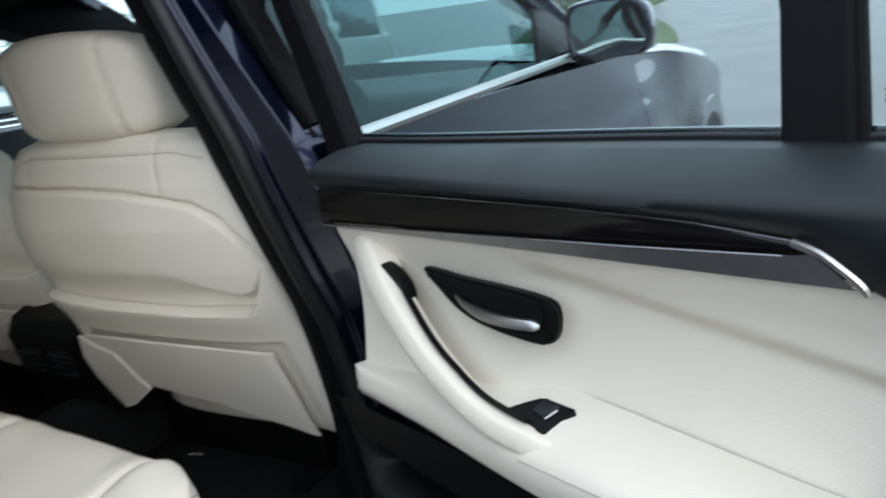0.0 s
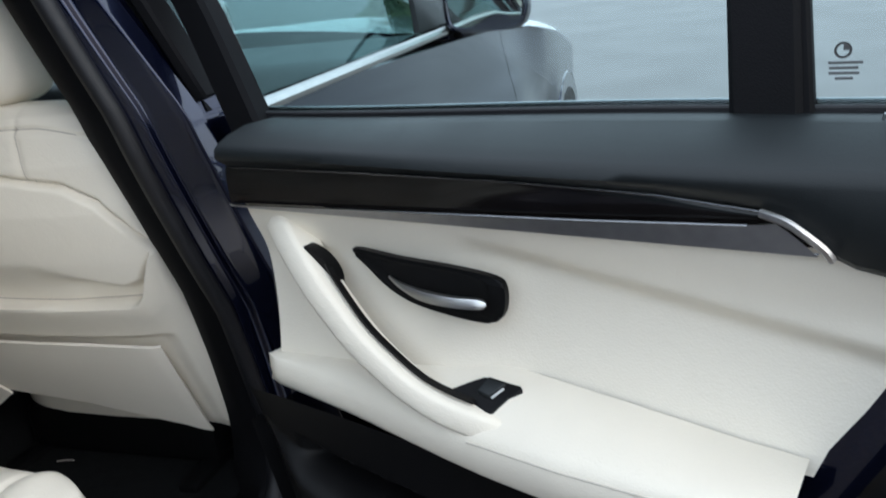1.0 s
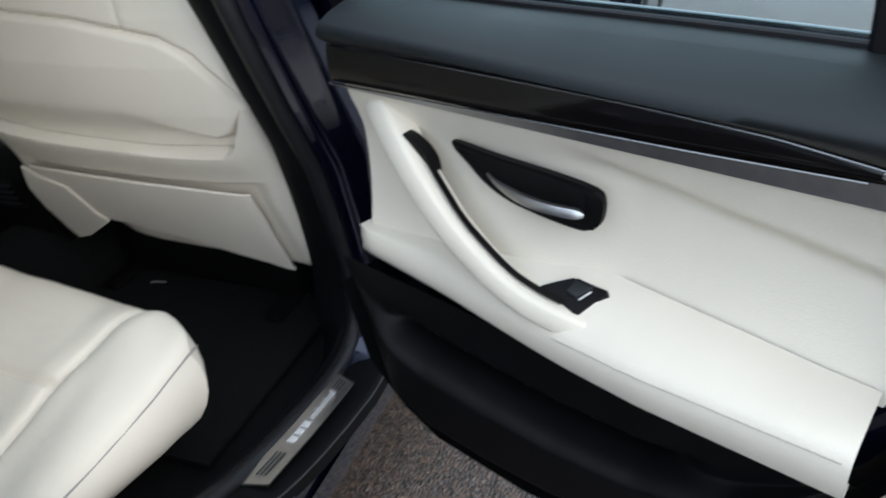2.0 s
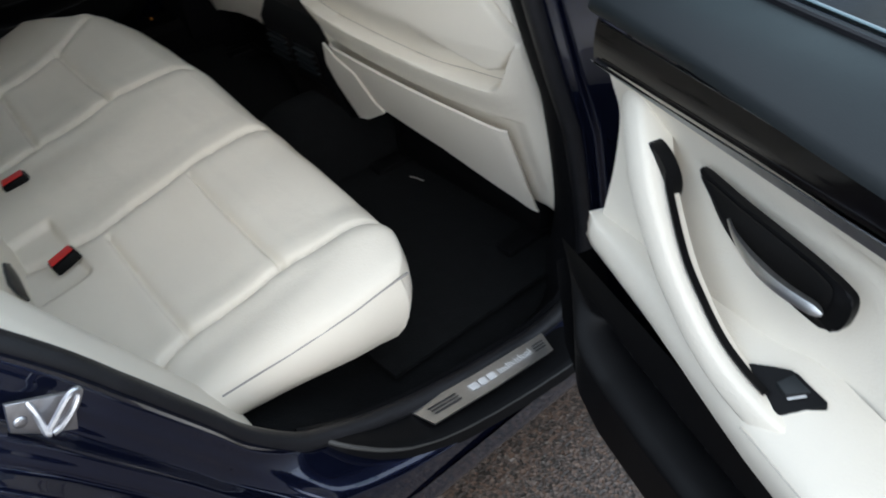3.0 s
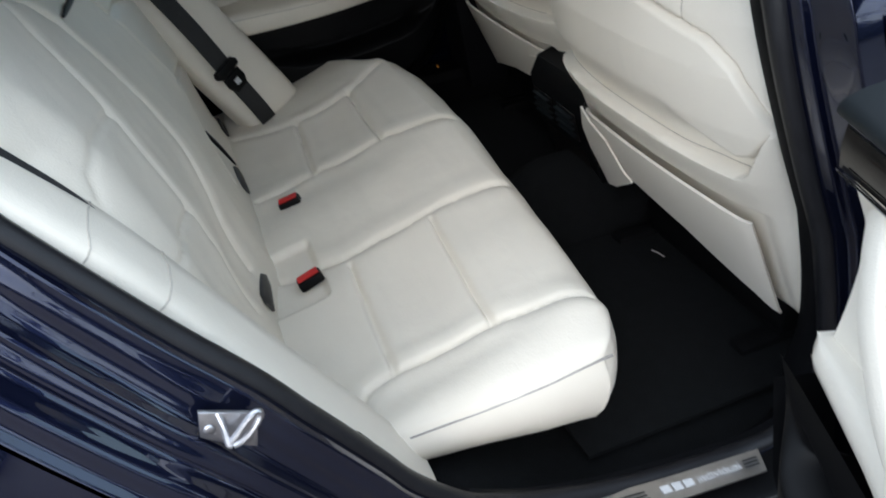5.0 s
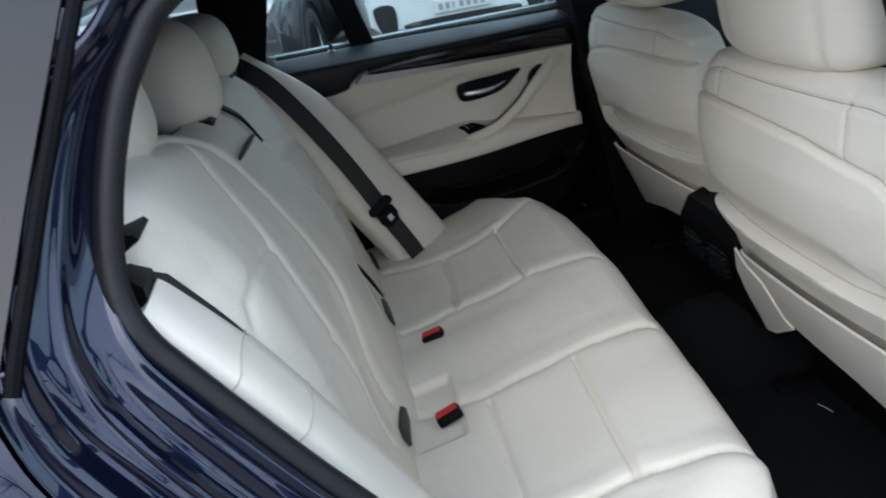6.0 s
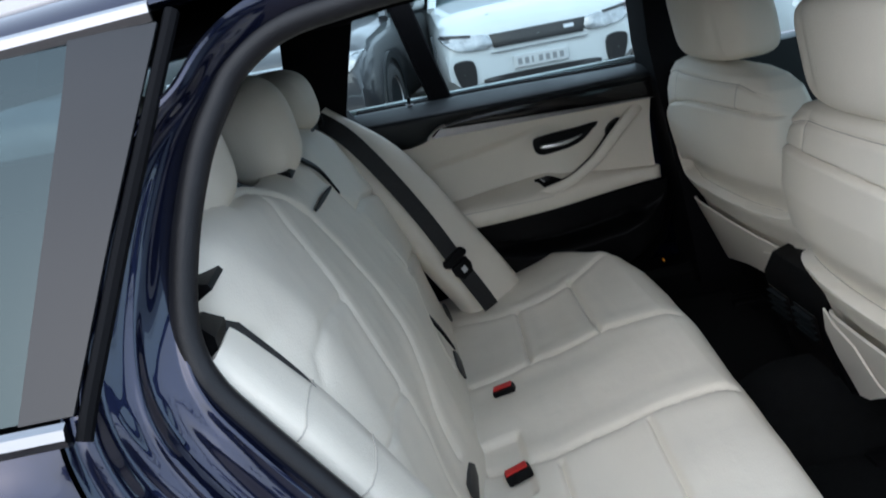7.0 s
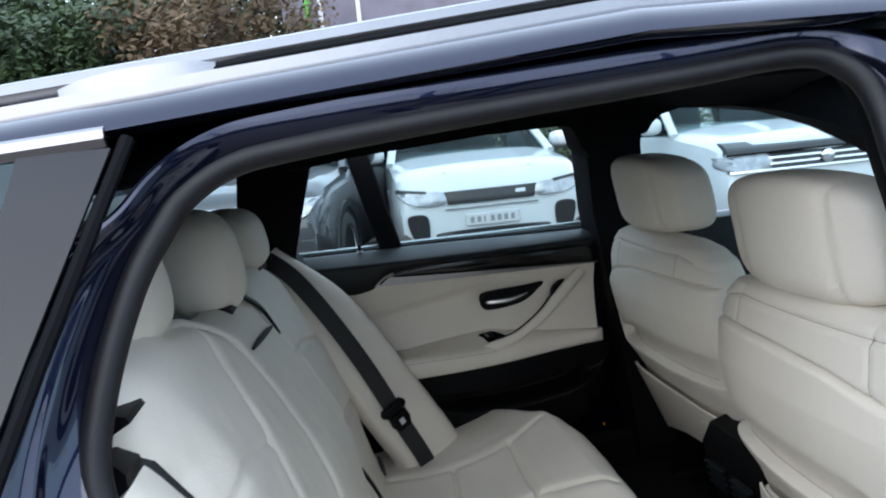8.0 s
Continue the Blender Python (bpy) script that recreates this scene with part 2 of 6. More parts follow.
def prism(outline, place, depth, bevel=0.0, seg=2):
    """A flat outline (a, b), put in space by place(a, b, c), with c from 0 to depth, its far rim bevelled."""
    bm = bmesh.new()
    lo = [bm.verts.new(place(a, b, 0)) for a, b in outline]
    hi = [bm.verts.new(place(a, b, depth)) for a, b in outline]
    n = len(outline)
    bm.faces.new(lo)
    top = bm.faces.new(hi)
    for i in range(n):
        bm.faces.new((lo[i], lo[(i + 1) % n], hi[(i + 1) % n], hi[i]))
    if bevel:
        bmesh.ops.bevel(bm, geom=[e for e in top.edges], offset=bevel, segments=seg, profile=0.5, affect="EDGES")
    return bm


def lerp(x, xs, ys):
    return float(np.interp(x, xs, ys))


def sstep(a, b, x):
    t = max(0.0, min(1.0, (x - a) / (b - a)))
    return t * t * (3 - 2 * t)


def groove(d, w):
    return math.exp(-(d / w) ** 2)


def seg_dist(px, py, pts):
    best = 9.0
    for (ax, ay), (bx, by) in zip(pts, pts[1:]):
        dx, dy = bx - ax, by - ay
        t = max(0.0, min(1.0, ((px - ax) * dx + (py - ay) * dy) / (dx * dx + dy * dy)))
        best = min(best, math.hypot(px - ax - t * dx, py - ay - t * dy))
    return best


def rollover(d, r):
    """How far a pillow edge of radius r has dropped at a distance d inside its rim."""
    return 0.0 if d >= r else r - math.sqrt(max(0.0, r * r - (r - d) ** 2))


def lathe(prof, n=24, axis="y", at=(0, 0, 0)):
    rows = []
    for r, h in prof:
        row = []
        for i in range(n):
            c, s = r * math.cos(2 * math.pi * i / n), r * math.sin(2 * math.pi * i / n)
            row.append(Vector(at) + Vector({"y": (c, h, s), "x": (h, c, s), "z": (c, s, h)}[axis]))
        rows.append(row)
    return sheet(rows, closed_u=True)


# ---- the ground ----
def ground_height(x, y):
    return 0.052 * max(0.0, min(x, 90.0) - 6.0)


xs = [-900, -300, -90, -30, -12, -6, -3, -1.5, -0.5, 0, 0.5, 1, 1.5, 2, 3, 4, 6, 9, 14, 20, 30, 60, 90, 300, 900]
ground = part("ground", sheet([[(x, y, ground_height(x, y)) for x in xs] for y in xs]), TARMAC)
SCUFF = mat("bright_brushed_metal", (0.60, 0.59, 0.59), 0.30, metal=1.0, vary=0.08, vscale=60)
tagged(ground, "wet grey tarmac forecourt with coarse stone chippings", "ground", kind="structure")
# ---- the estate car: body ----
OZ, OYV = [0, 0.2, 0.36, 0.7, 1.0, 1.3, 1.4, 1.47], [-0.80, -0.85, -0.875, -0.885, -0.825, -0.66, -0.59, -0.45]
WZ, WYV = [0, 0.36, 0.7, 1.0, 1.3, 1.5], [-0.78, -0.78, -0.78, -0.73, -0.62, -0.5]


def outer_y(z):
    return lerp(z, OZ, OYV)


def strip_y(z):
    return lerp(z, WZ, WYV)


APERTURE = [(0.56, 0.455), (0.50, 0.525), (0.46, 0.595), (0.377, 0.73), (0.30, 0.83), (0.220, 0.94), (0.188, 0.99), (0.177, 1.04),
            (0.190, 1.11), (0.216, 1.18), (0.244, 1.226), (0.268, 1.254), (0.310, 1.277), (0.37, 1.287), (0.52, 1.301), (0.76, 1.319),
            (0.89, 1.330), (0.94, 1.317), (0.966, 1.280), (0.972, 1.20), (0.980, 1.10), (0.999, 0.96), (1.040, 0.80), (1.083, 0.66),
            (1.122, 0.50), (1.128, 0.41), (1.10, 0.345), (1.02, 0.328), (0.93, 0.336), (0.85, 0.348), (0.75, 0.37), (0.667, 0.398), (0.61, 0.425)]
loop = [(p.x, p.z) for p in smoothline([(x, 0, z) for x, z in APERTURE], 190, closed=True)]
NL = len(loop)


def loop_normal(i):
    (ax, az), (bx, bz) = loop[i - 2], loop[(i + 2) % NL]
    n = Vector((-(bz - az), bx - ax)).normalized()
    return n


def jamb_width(i):
    x, z = loop[i]
    nx, nz = loop_normal(i)
    rear = max(0.0, -nx)
    low = max(0.0, -nz)
    if z > 1.2 and nz > 0.5:
        return 0.038
    if nx > 0.4:
        return 0.058
    return 0.045 + 0.055 * rear * sstep(1.25, 0.9, z) + 0.024 * rear * sstep(1.0, 1.12, z) + 0.035 * low


widths = [jamb_width(i) for i in range(NL)]
for _ in range(12):
    widths = [(widths[i - 1] + 2 * widths[i] + widths[(i + 1) % NL]) / 4 for i in range(NL)]


def jamb_point(i, k):
    x, z = loop[i]
    n = loop_normal(i)
    px, pz = x + n.x * widths[i] * k, z + n.y * widths[i] * k
    stepped = 0.05 * k + 0.40 * sstep(0.04, 0.18, k) + 0.55 * sstep(0.32, 0.48, k)
    drift = 0.02 * math.sin(i * 0.11) + 0.015 * math.sin(i * 0.047 + 1.0)
    ridged = 0.14 * k + 0.34 * sstep(0.0, 0.06, k) + 0.22 * sstep(0.39 + drift, 0.47 + drift, k) + 0.24 * sstep(0.69 - drift, 0.80 - drift, k) + 0.06 * sstep(0.92, 1.0, k) + 0.011 * math.sin(32.0 * k + 0.7 * math.sin(i * 0.05)) * math.sin(math.pi * k)
    upper = 0.10 * sstep(0.0, 0.05, k) + 0.80 * max(0.0, min(1.0, (k - 0.14) / 0.72)) + 0.10 * sstep(0.95, 1.0, k) + 0.022 * math.sin(19.0 * k + 0.6) * math.sin(math.pi * k)
    ridged += (upper - ridged) * sstep(0.93, 1.10, z)
    flat = sstep(0.15, 0.45, n.x)
    f = stepped * flat + ridged * (1 - flat)
    header, sill = sstep(0.55, 0.9, n.y), sstep(0.55, 0.9, -n.y)
    f = f * (1 - header) + (0.85 * k + 0.15 * sstep(0.0, 0.25, k)) * header
    f = f * (1 - sill) + (0.90 * sstep(0.0, 0.36, k) + 0.10 * k) * sill
    return (px, strip_y(z) * (1 - f) + outer_y(pz) * f, pz)


car = thing("estate_car", "dark blue metallic estate car parked on wet tarmac", "car")
ks = [i / 80 for i in range(81)]
part("door_jamb", sheet([[jamb_point(i, k) for k in ks] for i in range(NL)], closed_v=True), PAINT, car, "glossy dark blue door jamb", angle=60)

# rubber seal round the opening
seal_prof = [(0.0, -0.012), (0.013, -0.010), (0.019, 0.0), (0.017, 0.012), (0.009, 0.019), (-0.001, 0.019), (-0.009, 0.013), (-0.012, 0.003), (-0.009, -0.008)]
rows = []
for i in range(NL):
    x, z = loop[i]
    n = loop_normal(i)
    y = strip_y(z)
    rows.append([(x + n.x * a * 0.85, y - b * 0.85 - 0.004, z + n.y * a * 0.85) for a, b in seal_prof])
part("door_seal", sheet(rows, closed_u=True, closed_v=True), RUBBER, car, "thick black rubber door seal", angle=80)

# inner trim that runs from the seal into the cabin
rows = []
for i in range(NL):
    x, z = loop[i]
    n = loop_normal(i)
    y = strip_y(z)
    inset = 0.05 if n.y > -0.5 else 0.035
    drop = 0.0 if n.y > -0.5 else 0.05
    rows.append([(x + n.x * 0.006, y + 0.004, z + n.y * 0.006), (x + n.x * 0.004, y + 0.02, z + n.y * 0.004), (x + n.x * 0.012, y + inset, z + n.y * 0.012 - drop * 0.3), (x + n.x * 0.05, y + inset + 0.05, z + n.y * 0.05 - drop)])
part("aperture_trim", sheet(rows, closed_v=True), TRIM, car, "black plastic trim inside the opening")

# rear quarter, below the window
outer_rear = sorted([(jamb_point(i, 1)[2], jamb_point(i, 1)[0]) for i in range(NL) if loop_normal(i).x < -0.15 and loop[i][0] < 0.62])
oz, ox = [p[0] for p in outer_rear], [p[1] for p in outer_rear]


def rear_edge(z):
    return lerp(z, oz, ox)


part("quarter_panel", grid(lambda u, v: (lambda z: ((1 - u) * -1.05 + u * (rear_edge(z) - 0.004), outer_y(z) - 0.012 * math.sin(math.pi * min(1, max(0, (z - 0.3) / 0.7))) * (1 - u) - 0.042 * sstep(1.005, 0.93, z) * sstep(0.72, 0.90, z) * sstep(1.0, 0.93, u) - 0.001, z))(0.25 + 0.755 * v), 60, 60), PAINT, car)
part("rocker_panel", grid(lambda u, v: (-0.2 + 3.0 * u, lerp(v, [0, 0.25, 0.6, 1], [-0.78, -0.835, -0.86, -0.868]), 0.14 + 0.155 * v), 50, 10), PAINT, car)


def qx(z):
    return lerp(z, [1.0, 1.02, 1.137, 1.30, 1.34], [0.092, 0.098, 0.142, 0.208, 0.222])


def qg(z):
    return lerp(z, [1.0, 1.018, 1.266, 1.34], [0.046, 0.053, 0.122, 0.138])


part("pillar_cover", thick(grid(lambda u, v: (lambda z: (qg(z) * (1 - u) + qx(z) * u, outer_y(z) - 0.004, z))(1.022 + 0.283 * v), 6, 16), 0.004), CERAMIC, car, "grey gloss window pillar cover")
part("quarter_window", grid(lambda u, v: (lambda z: (-0.85 * (1 - u) + qg(z) * u, outer_y(z), z))(1.022 + 0.283 * v), 20, 16), PRIVACY, car, "dark tinted rear quarter glass")
part("window_surround", grid(lambda u, v: (lambda z: (-0.85 * (1 - u) + (qg(z) - 0.03) * u, outer_y(z) + 0.012, z))(lerp(v, [0, 1], [1.272, 1.305])), 10, 3), CERAMIC, car)
chrome_prof = [(-0.011, -0.003), (-0.008, 0.004), (0.0, 0.007), (0.008, 0.004), (0.011, -0.003)]
for name, z0, x1 in (("lower_chrome_strip", 1.010, 0.094), ("upper_chrome_strip", 1.314, 0.206)):
    part(name, sweep([(-0.9 + (x1 + 0.9) * i / 12, outer_y(z0) - 0.006, z0 - (0.06 if z0 > 1.2 else 0.0) * (x1 + 0.9) * (1 - i / 12)) for i in range(13)], [(b, a) for a, b in chrome_prof]), SATIN, car, "satin chrome window strip")
part("pillar_gap_seal", sweep([(qx(1.0 + 0.312 * i / 16) + 0.010, outer_y(1.0 + 0.312 * i / 16) + 0.004, 1.0 + 0.312 * i / 16) for i in range(17)], ring(0.007, 8)), TRIM, car)


# roof, gutter and rails
def roof_z(x):
    return -0.05 * max(0.0, x - 0.9) ** 2 - 0.09 * max(0.0, 0.72 - x)


ROOFP = [(-0.622, 1.360), (-0.644, 1.362), (-0.650, 1.367), (-0.644, 1.377), (-0.630, 1.388), (-0.612, 1.396), (-0.590, 1.401), (-0.53, 1.404), (-0.50, 1.412), (-0.40, 1.428), (-0.2, 1.441), (0, 1.445)]
ROOFP = ROOFP + [(-y, z) for y, z in ROOFP[-2::-1]]
part("roof", thick(sheet([[(x, y, z + roof_z(x)) for y, z in ROOFP] for x in [-1.05 + 2.95 * i / 40 for i in range(41)]]), 0.008), PAINT, car, angle=50)
part("headliner", thick(grid(lambda u, v: (-1.0 + 2.6 * u, -0.60 + 1.20 * v, 1.325 + 0.07 * math.sin(math.pi * v) ** 0.5 + roof_z(-1.0 + 2.6 * u)), 26, 16), 0.01), TRIM, car, "black fabric headliner")
for s in (1, -1):
    rail_path = [(-1.0 + 2.45 * i / 40, s * -0.560, 1.404 + roof_z(-1.0 + 2.45 * i / 40) + 0.019) for i in range(41)]
    rail = part("roof_rail", sweep(rail_path, [(-0.014, -0.008), (0.014, -0.010), (0.017, 0.0), (0.012, 0.010), (0.0, 0.013), (-0.012, 0.010), (-0.017, 0.0)]), SATIN, car, "satin aluminium roof rail")
    for fx, ln in ((0.20, 0.15), (1.25, 0.22), (-0.95, 0.2)):
        part("rail_foot", sweep([(fx - 0.05 + (ln) * i / 8, s * -0.580, 1.404 + roof_z(fx - 0.05 + ln * i / 8) + 0.010) for i in range(9)], [(-0.014, -0.012), (0.014, -0.012), (0.011, 0.012), (-0.011, 0.012)], scale=lambda t: 0.35 + 0.65 * math.sin(math.pi * t) ** 0.6), SATIN, rail)
    part("rail_base_strip", sweep([(-1.0 + 2.45 * i / 40, s * -0.592, 1.405 + roof_z(-1.0 + 2.45 * i / 40)) for i in range(41)], [(-0.006, -0.006), (0.006, -0.006), (0.005, 0.005), (-0.004, 0.005)]), SATIN, car)
    # added dark filler that blackens the gap between rail and base strip
    for g0, g1 in ((-0.80, 0.10), (0.235, 1.24)):
        part("rail_gap_filler", sweep([(g0 + (g1 - g0) * i / 30, s * -0.578, 1.411 + roof_z(g0 + (g1 - g0) * i / 30)) for i in range(31)], band(0.020, 0.013, 0.003), scale=lambda t: 0.12 + 0.88 * min(1.0, 9 * t, 9 * (1 - t)) ** 0.7), TRIM, rail)

# B pillar, front door, wing and mirror on the same side
bx = sorted([(jamb_point(i, 1)[2], jamb_point(i, 1)[0]) for i in range(NL) if loop_normal(i).x > 0.5])
bz, bxx = [p[0] for p in bx], [p[1] for p in bx]


def b_edge(z):
    return lerp(z, bz, bxx)


def front_side(x, z):
    taper = 0.30 * sstep(3.85, 4.5, x) ** 1.5
    swell = 0.095 * sstep(2.0, 3.5, x) * (1 - 0.4 * sstep(0.8, 1.0, z))
    return outer_y(z if z < 0.84 else 0.84 + (z - 0.84) * 0.3) + taper - swell


part("pillar_panel", grid(lambda u, v: (lambda z: (b_edge(z) + 0.002 + 0.07 * u, outer_y(z) + 0.02 - 0.016 * u, z))(0.36 + 0.97 * v), 6, 30), PAINT, car, "dark blue centre pillar")
front_door = part("front_door", thick(grid(lambda u, v: (lambda z: ((b_edge(z) + 0.02) * (1 - u) + u * 2.70, front_side((b_edge(z) + 0.02) * (1 - u) + u * 2.70, z) - 0.004, z))(0.3 + 0.685 * v), 40, 24), 0.02), PAINT, car, "closed dark blue front door")
part("belt_chrome_strip", sweep([(1.13 + 1.09 * i / 14, -0.864, 0.984 + 0.038 * i / 14) for i in range(15)], [(b, a) for a, b in chrome_prof]), ALU, front_door, "satin chrome strip")
fdg = part("front_door_glass", sheet([[(1.10, -0.815, 0.985), (1.4, -0.815, 0.995), (1.8, -0.815, 1.010), (2.40, -0.815, 1.02)], [(1.09, -0.68, 1.30), (1.4, -0.675, 1.305), (1.80, -0.675, 1.29), (2.05, -0.685, 1.25)]]), SIDEGLASS, front_door)
fdg.visible_shadow = False
part("door_frame", sweep(smoothline([(1.085, -0.82, 1.01), (1.075, -0.73, 1.2), (1.075, -0.67, 1.315), (1.4, -0.663, 1.32), (1.86, -0.667, 1.305), (2.08, -0.69, 1.245), (2.46, -0.80, 1.045)], 36), band(0.05, 0.02, 0.004), up=(0, -1, 0.4)), TRIM, front_door)


part("mirror_sail", prism([(1.96, 1.025), (2.44, 1.03), (2.18, 1.135), (2.10, 1.15)], lambda a, b, c: (a, -0.835 + 0.45 * (b - 1.02) - c, b), 0.014, 0.004), PLASTIC, front_door, "black mirror sail panel")
part("pillar_chrome_strip", sweep([(2.47, -0.822, 1.028), (2.30, -0.785, 1.105), (2.12, -0.742, 1.195), (2.0, -0.71, 1.255)], band(0.012, 0.008, 0.002)), SATIN, front_door, "satin chrome strip")


BON_X, BON_Z = [2.2, 2.6, 3.3, 3.6, 3.9, 4.1, 4.3, 4.5], [1.0, 1.005, 1.0, 0.985, 0.94, 0.88, 0.80, 0.68]


part("rear_frame_cover", thick(grid(lambda u, v: (lambda z: (b_edge(z) + 0.030 + (1.250 - 0.14 * sstep(1.12, 0.98, z) - b_edge(z)) * u, outer_y(z) + 0.012, z))(0.99 + 0.33 * v), 6, 16), 0.006), TRIM, front_door, "black frame cover")


WING_X, WING_Z = [2.7, 3.0, 3.3, 3.6, 3.9, 4.1, 4.3, 4.5], [0.985, 0.968, 0.930, 0.880, 0.815, 0.755, 0.690, 0.60]


def wing_point(u, v):
    x = 2.705 + 1.75 * u
    shoulder = lerp(x, WING_X, WING_Z)
    k_ = sstep(2.70, 3.2, x)
    side = (front_side(x, 0.92) - 0.004) * (1 - k_) + k_ * front_side(x, 0.80)
    if v > 0.72:
        # rolls inwards from the shoulder to the edge of the bonnet
        w = (v - 0.72) / 0.28
        inner = -0.79 + 0.05 * max(0.0, (x - 2.4) / 2.08)
        return (x, side + (inner - side) * (1 - math.cos(w * math.pi / 2)), shoulder + (lerp(x, BON_X, BON_Z) - 0.014 - shoulder) * math.sin(w * math.pi / 2))
    z = 0.28 + (shoulder - 0.28) * v / 0.72
    y = (front_side(x, z) - 0.004) * (1 - k_) + k_ * (side + 0.16 * max(0.0, 0.80 - max(z, 0.45)) * (1 - sstep(3.2, 3.45, x) * sstep(4.2, 3.95, x)))
    d = math.hypot(x - 3.66, z - 0.345)
    if d < 0.385 and z > 0.2:
        k = 0.385 / max(d, 0.05)
        x, z = 3.66 + (x - 3.66) * k, 0.345 + (z - 0.345) * k
        y -= 0.006
    return (x, y, z)


part("front_wing", grid(wing_point, 90, 70), PAINT, car, "dark blue front wing")
part("bonnet", thick(grid(lambda u, v: (2.4 + 2.08 * u - 0.12 * (2 * v - 1) ** 2 * u, -0.79 + 1.58 * v + (0.05 * u * (1 - 2 * v)), lerp(2.4 + 2.08 * u, BON_X, BON_Z) - 0.012 + 0.06 * math.sin(math.pi * v)), 24, 20), 0.01), PAINT, car)
part("front_bumper", grid(lambda u, v: (4.46 - 0.42 * abs(2 * u - 1) ** 3 + 0.05 * math.sin(math.pi * v), (2 * u - 1) * (0.76 + 0.02 * math.sin(math.pi * v)), 0.22 + 0.50 * v), 24, 12), PAINT, car, "dark blue front bumper")
wsc = part("windscreen", grid(lambda u, v: (2.52 - 0.62 * v - 0.25 * (2 * u - 1) ** 2 * (1 - 0.5 * v), -0.76 + 1.52 * u + (0.12 * v * (1 - 2 * u)), 1.01 + 0.375 * v), 16, 10), CLEAR, car)
wsc.visible_shadow = False
for s in (1, -1):
    part("windscreen_pillar", sweep([(2.50, s * -0.80, 1.0), (2.20, s * -0.725, 1.20), (2.02, s * -0.66, 1.30), (1.84, s * -0.60, 1.365)], band(0.07, 0.05, 0.01)), PAINT, car)

MIRROR = [(-1.0, 0.72), (-0.55, 0.98), (0.35, 1.0), (0.85, 0.72), (1.0, 0.2), (1.02, -0.45), (0.80, -0.92), (0.2, -1.0), (-0.5, -0.98), (-0.92, -0.82), (-1.02, -0.2)]
MIRROR = [(p.x, p.y) for p in smoothline([(a, b, 0) for a, b in MIRROR], 44, closed=True)]
mir = part("door_mirror", sheet([[Vector((2.12 + 0.12 * a - 0.006 * p, -0.972 - 0.105 * p * k, 1.082 + 0.070 * k * q)) for p, q in MIRROR] for a, k in ((-0.06, 0.86), (-0.10, 0.92), (-0.08, 1.0), (0.05, 1.04), (0.3, 1.02), (0.6, 0.9), (0.85, 0.62), (1.0, 0.2))], closed_u=True), PAINT, car, "dark blue door mirror")
part("mirror_glass", sheet([[Vector((2.110 - 0.006 * p * k - 0.003 * (1 - k * k), -0.972 - 0.092 * p * k, 1.082 + 0.061 * k * q)) for p, q in MIRROR] for k in (0.02, 0.5, 1.0)], closed_u=True), mat("mirror_silver", (0.62, 0.70, 0.70), 0.02, metal=1.0), mir)
part("mirror_stalk", sweep([(2.16, -0.80, 1.01), (2.16, -0.86, 1.022), (2.165, -0.93, 1.04)], band(0.06, 0.03, 0.008), up=(0, 0, 1)), PLASTIC, mir)


def wheel(parent, x, y, z, r, out, name="wheel", hub=RIM):
    """A road wheel with its axle along y; out is -1 or 1, the side that it shows."""
    w = 0.11
    tyre = part(name, lathe([(r * 0.66, -w), (r * 0.9, -w * 1.02), (r * 0.985, -w * 0.8), (r, -w * 0.4), (r, w * 0.4), (r * 0.985, w * 0.8), (r * 0.9, w * 1.02), (r * 0.66, w), (r * 0.64, 0.0), (r * 0.66, -w)], 40, "y", (x, y, z)), TYRE, parent, "black road wheel")
    rim = part("rim", lathe([(r * 0.68, out * w * 0.9), (r * 0.64, out * w * 0.96), (r * 0.60, out * w * 0.8), (r * 0.58, out * w * 0.2), (r * 0.1, out * w * 0.1), (0.001, out * w * 0.1)], 40, "y", (x, y, z)), hub, tyre)
    bm = bmesh.new()
    for k in range(10):
        a = 2 * math.pi * k / 10
        c, s = math.cos(a), math.sin(a)
        lo, hi = r * 0.1, r * 0.62
        t = r * 0.045
        vs = []
        for q, hw in ((lo, t * 1.4), (hi, t)):
            for side in (-1, 1):
                for d in (0.5, 0.85):
                    vs.append(bm.verts.new((x + c * q - s * hw * side, y + out * w * d, z + s * q + c * hw * side)))
        for f in ((0, 1, 3, 2), (4, 6, 7, 5), (0, 4, 5, 1), (2, 3, 7, 6), (1, 5, 7, 3), (0, 2, 6, 4)):
            bm.faces.new([vs[i] for i in f])
    part("spokes", bm, hub, tyre, smooth=False)
    return tyre


wheel(car, 3.66, -0.86, 0.345, 0.345, -1)
wheel(car, 3.66, 0.78, 0.345, 0.345, 1)
wheel(car, -0.15, -0.75, 0.322, 0.322, -1)
wheel(car, -0.15, 0.75, 0.322, 0.322, 1)

# the other side of the body
part("far_body_side", thick(grid(lambda u, v: (-1.05 + 5.5 * u, -outer_y(0.25 + 0.74 * v) - 0.12 * sstep(3.6, 4.45, -1.05 + 5.5 * u), 0.25 + lerp(-1.05 + 5.5 * u, [0, 3.3, 3.9, 4.45], [0.74, 0.74, 0.68, 0.45]) * v), 60, 14), 0.01), PAINT, car)


def slab(name, outline, y0, y1, material, parent, label="", bevel=0.006):
    return part(name, prism(outline, lambda a, b, c: (a, y0 + (y1 - y0) * c, b), 1.0, bevel), material, parent, label)


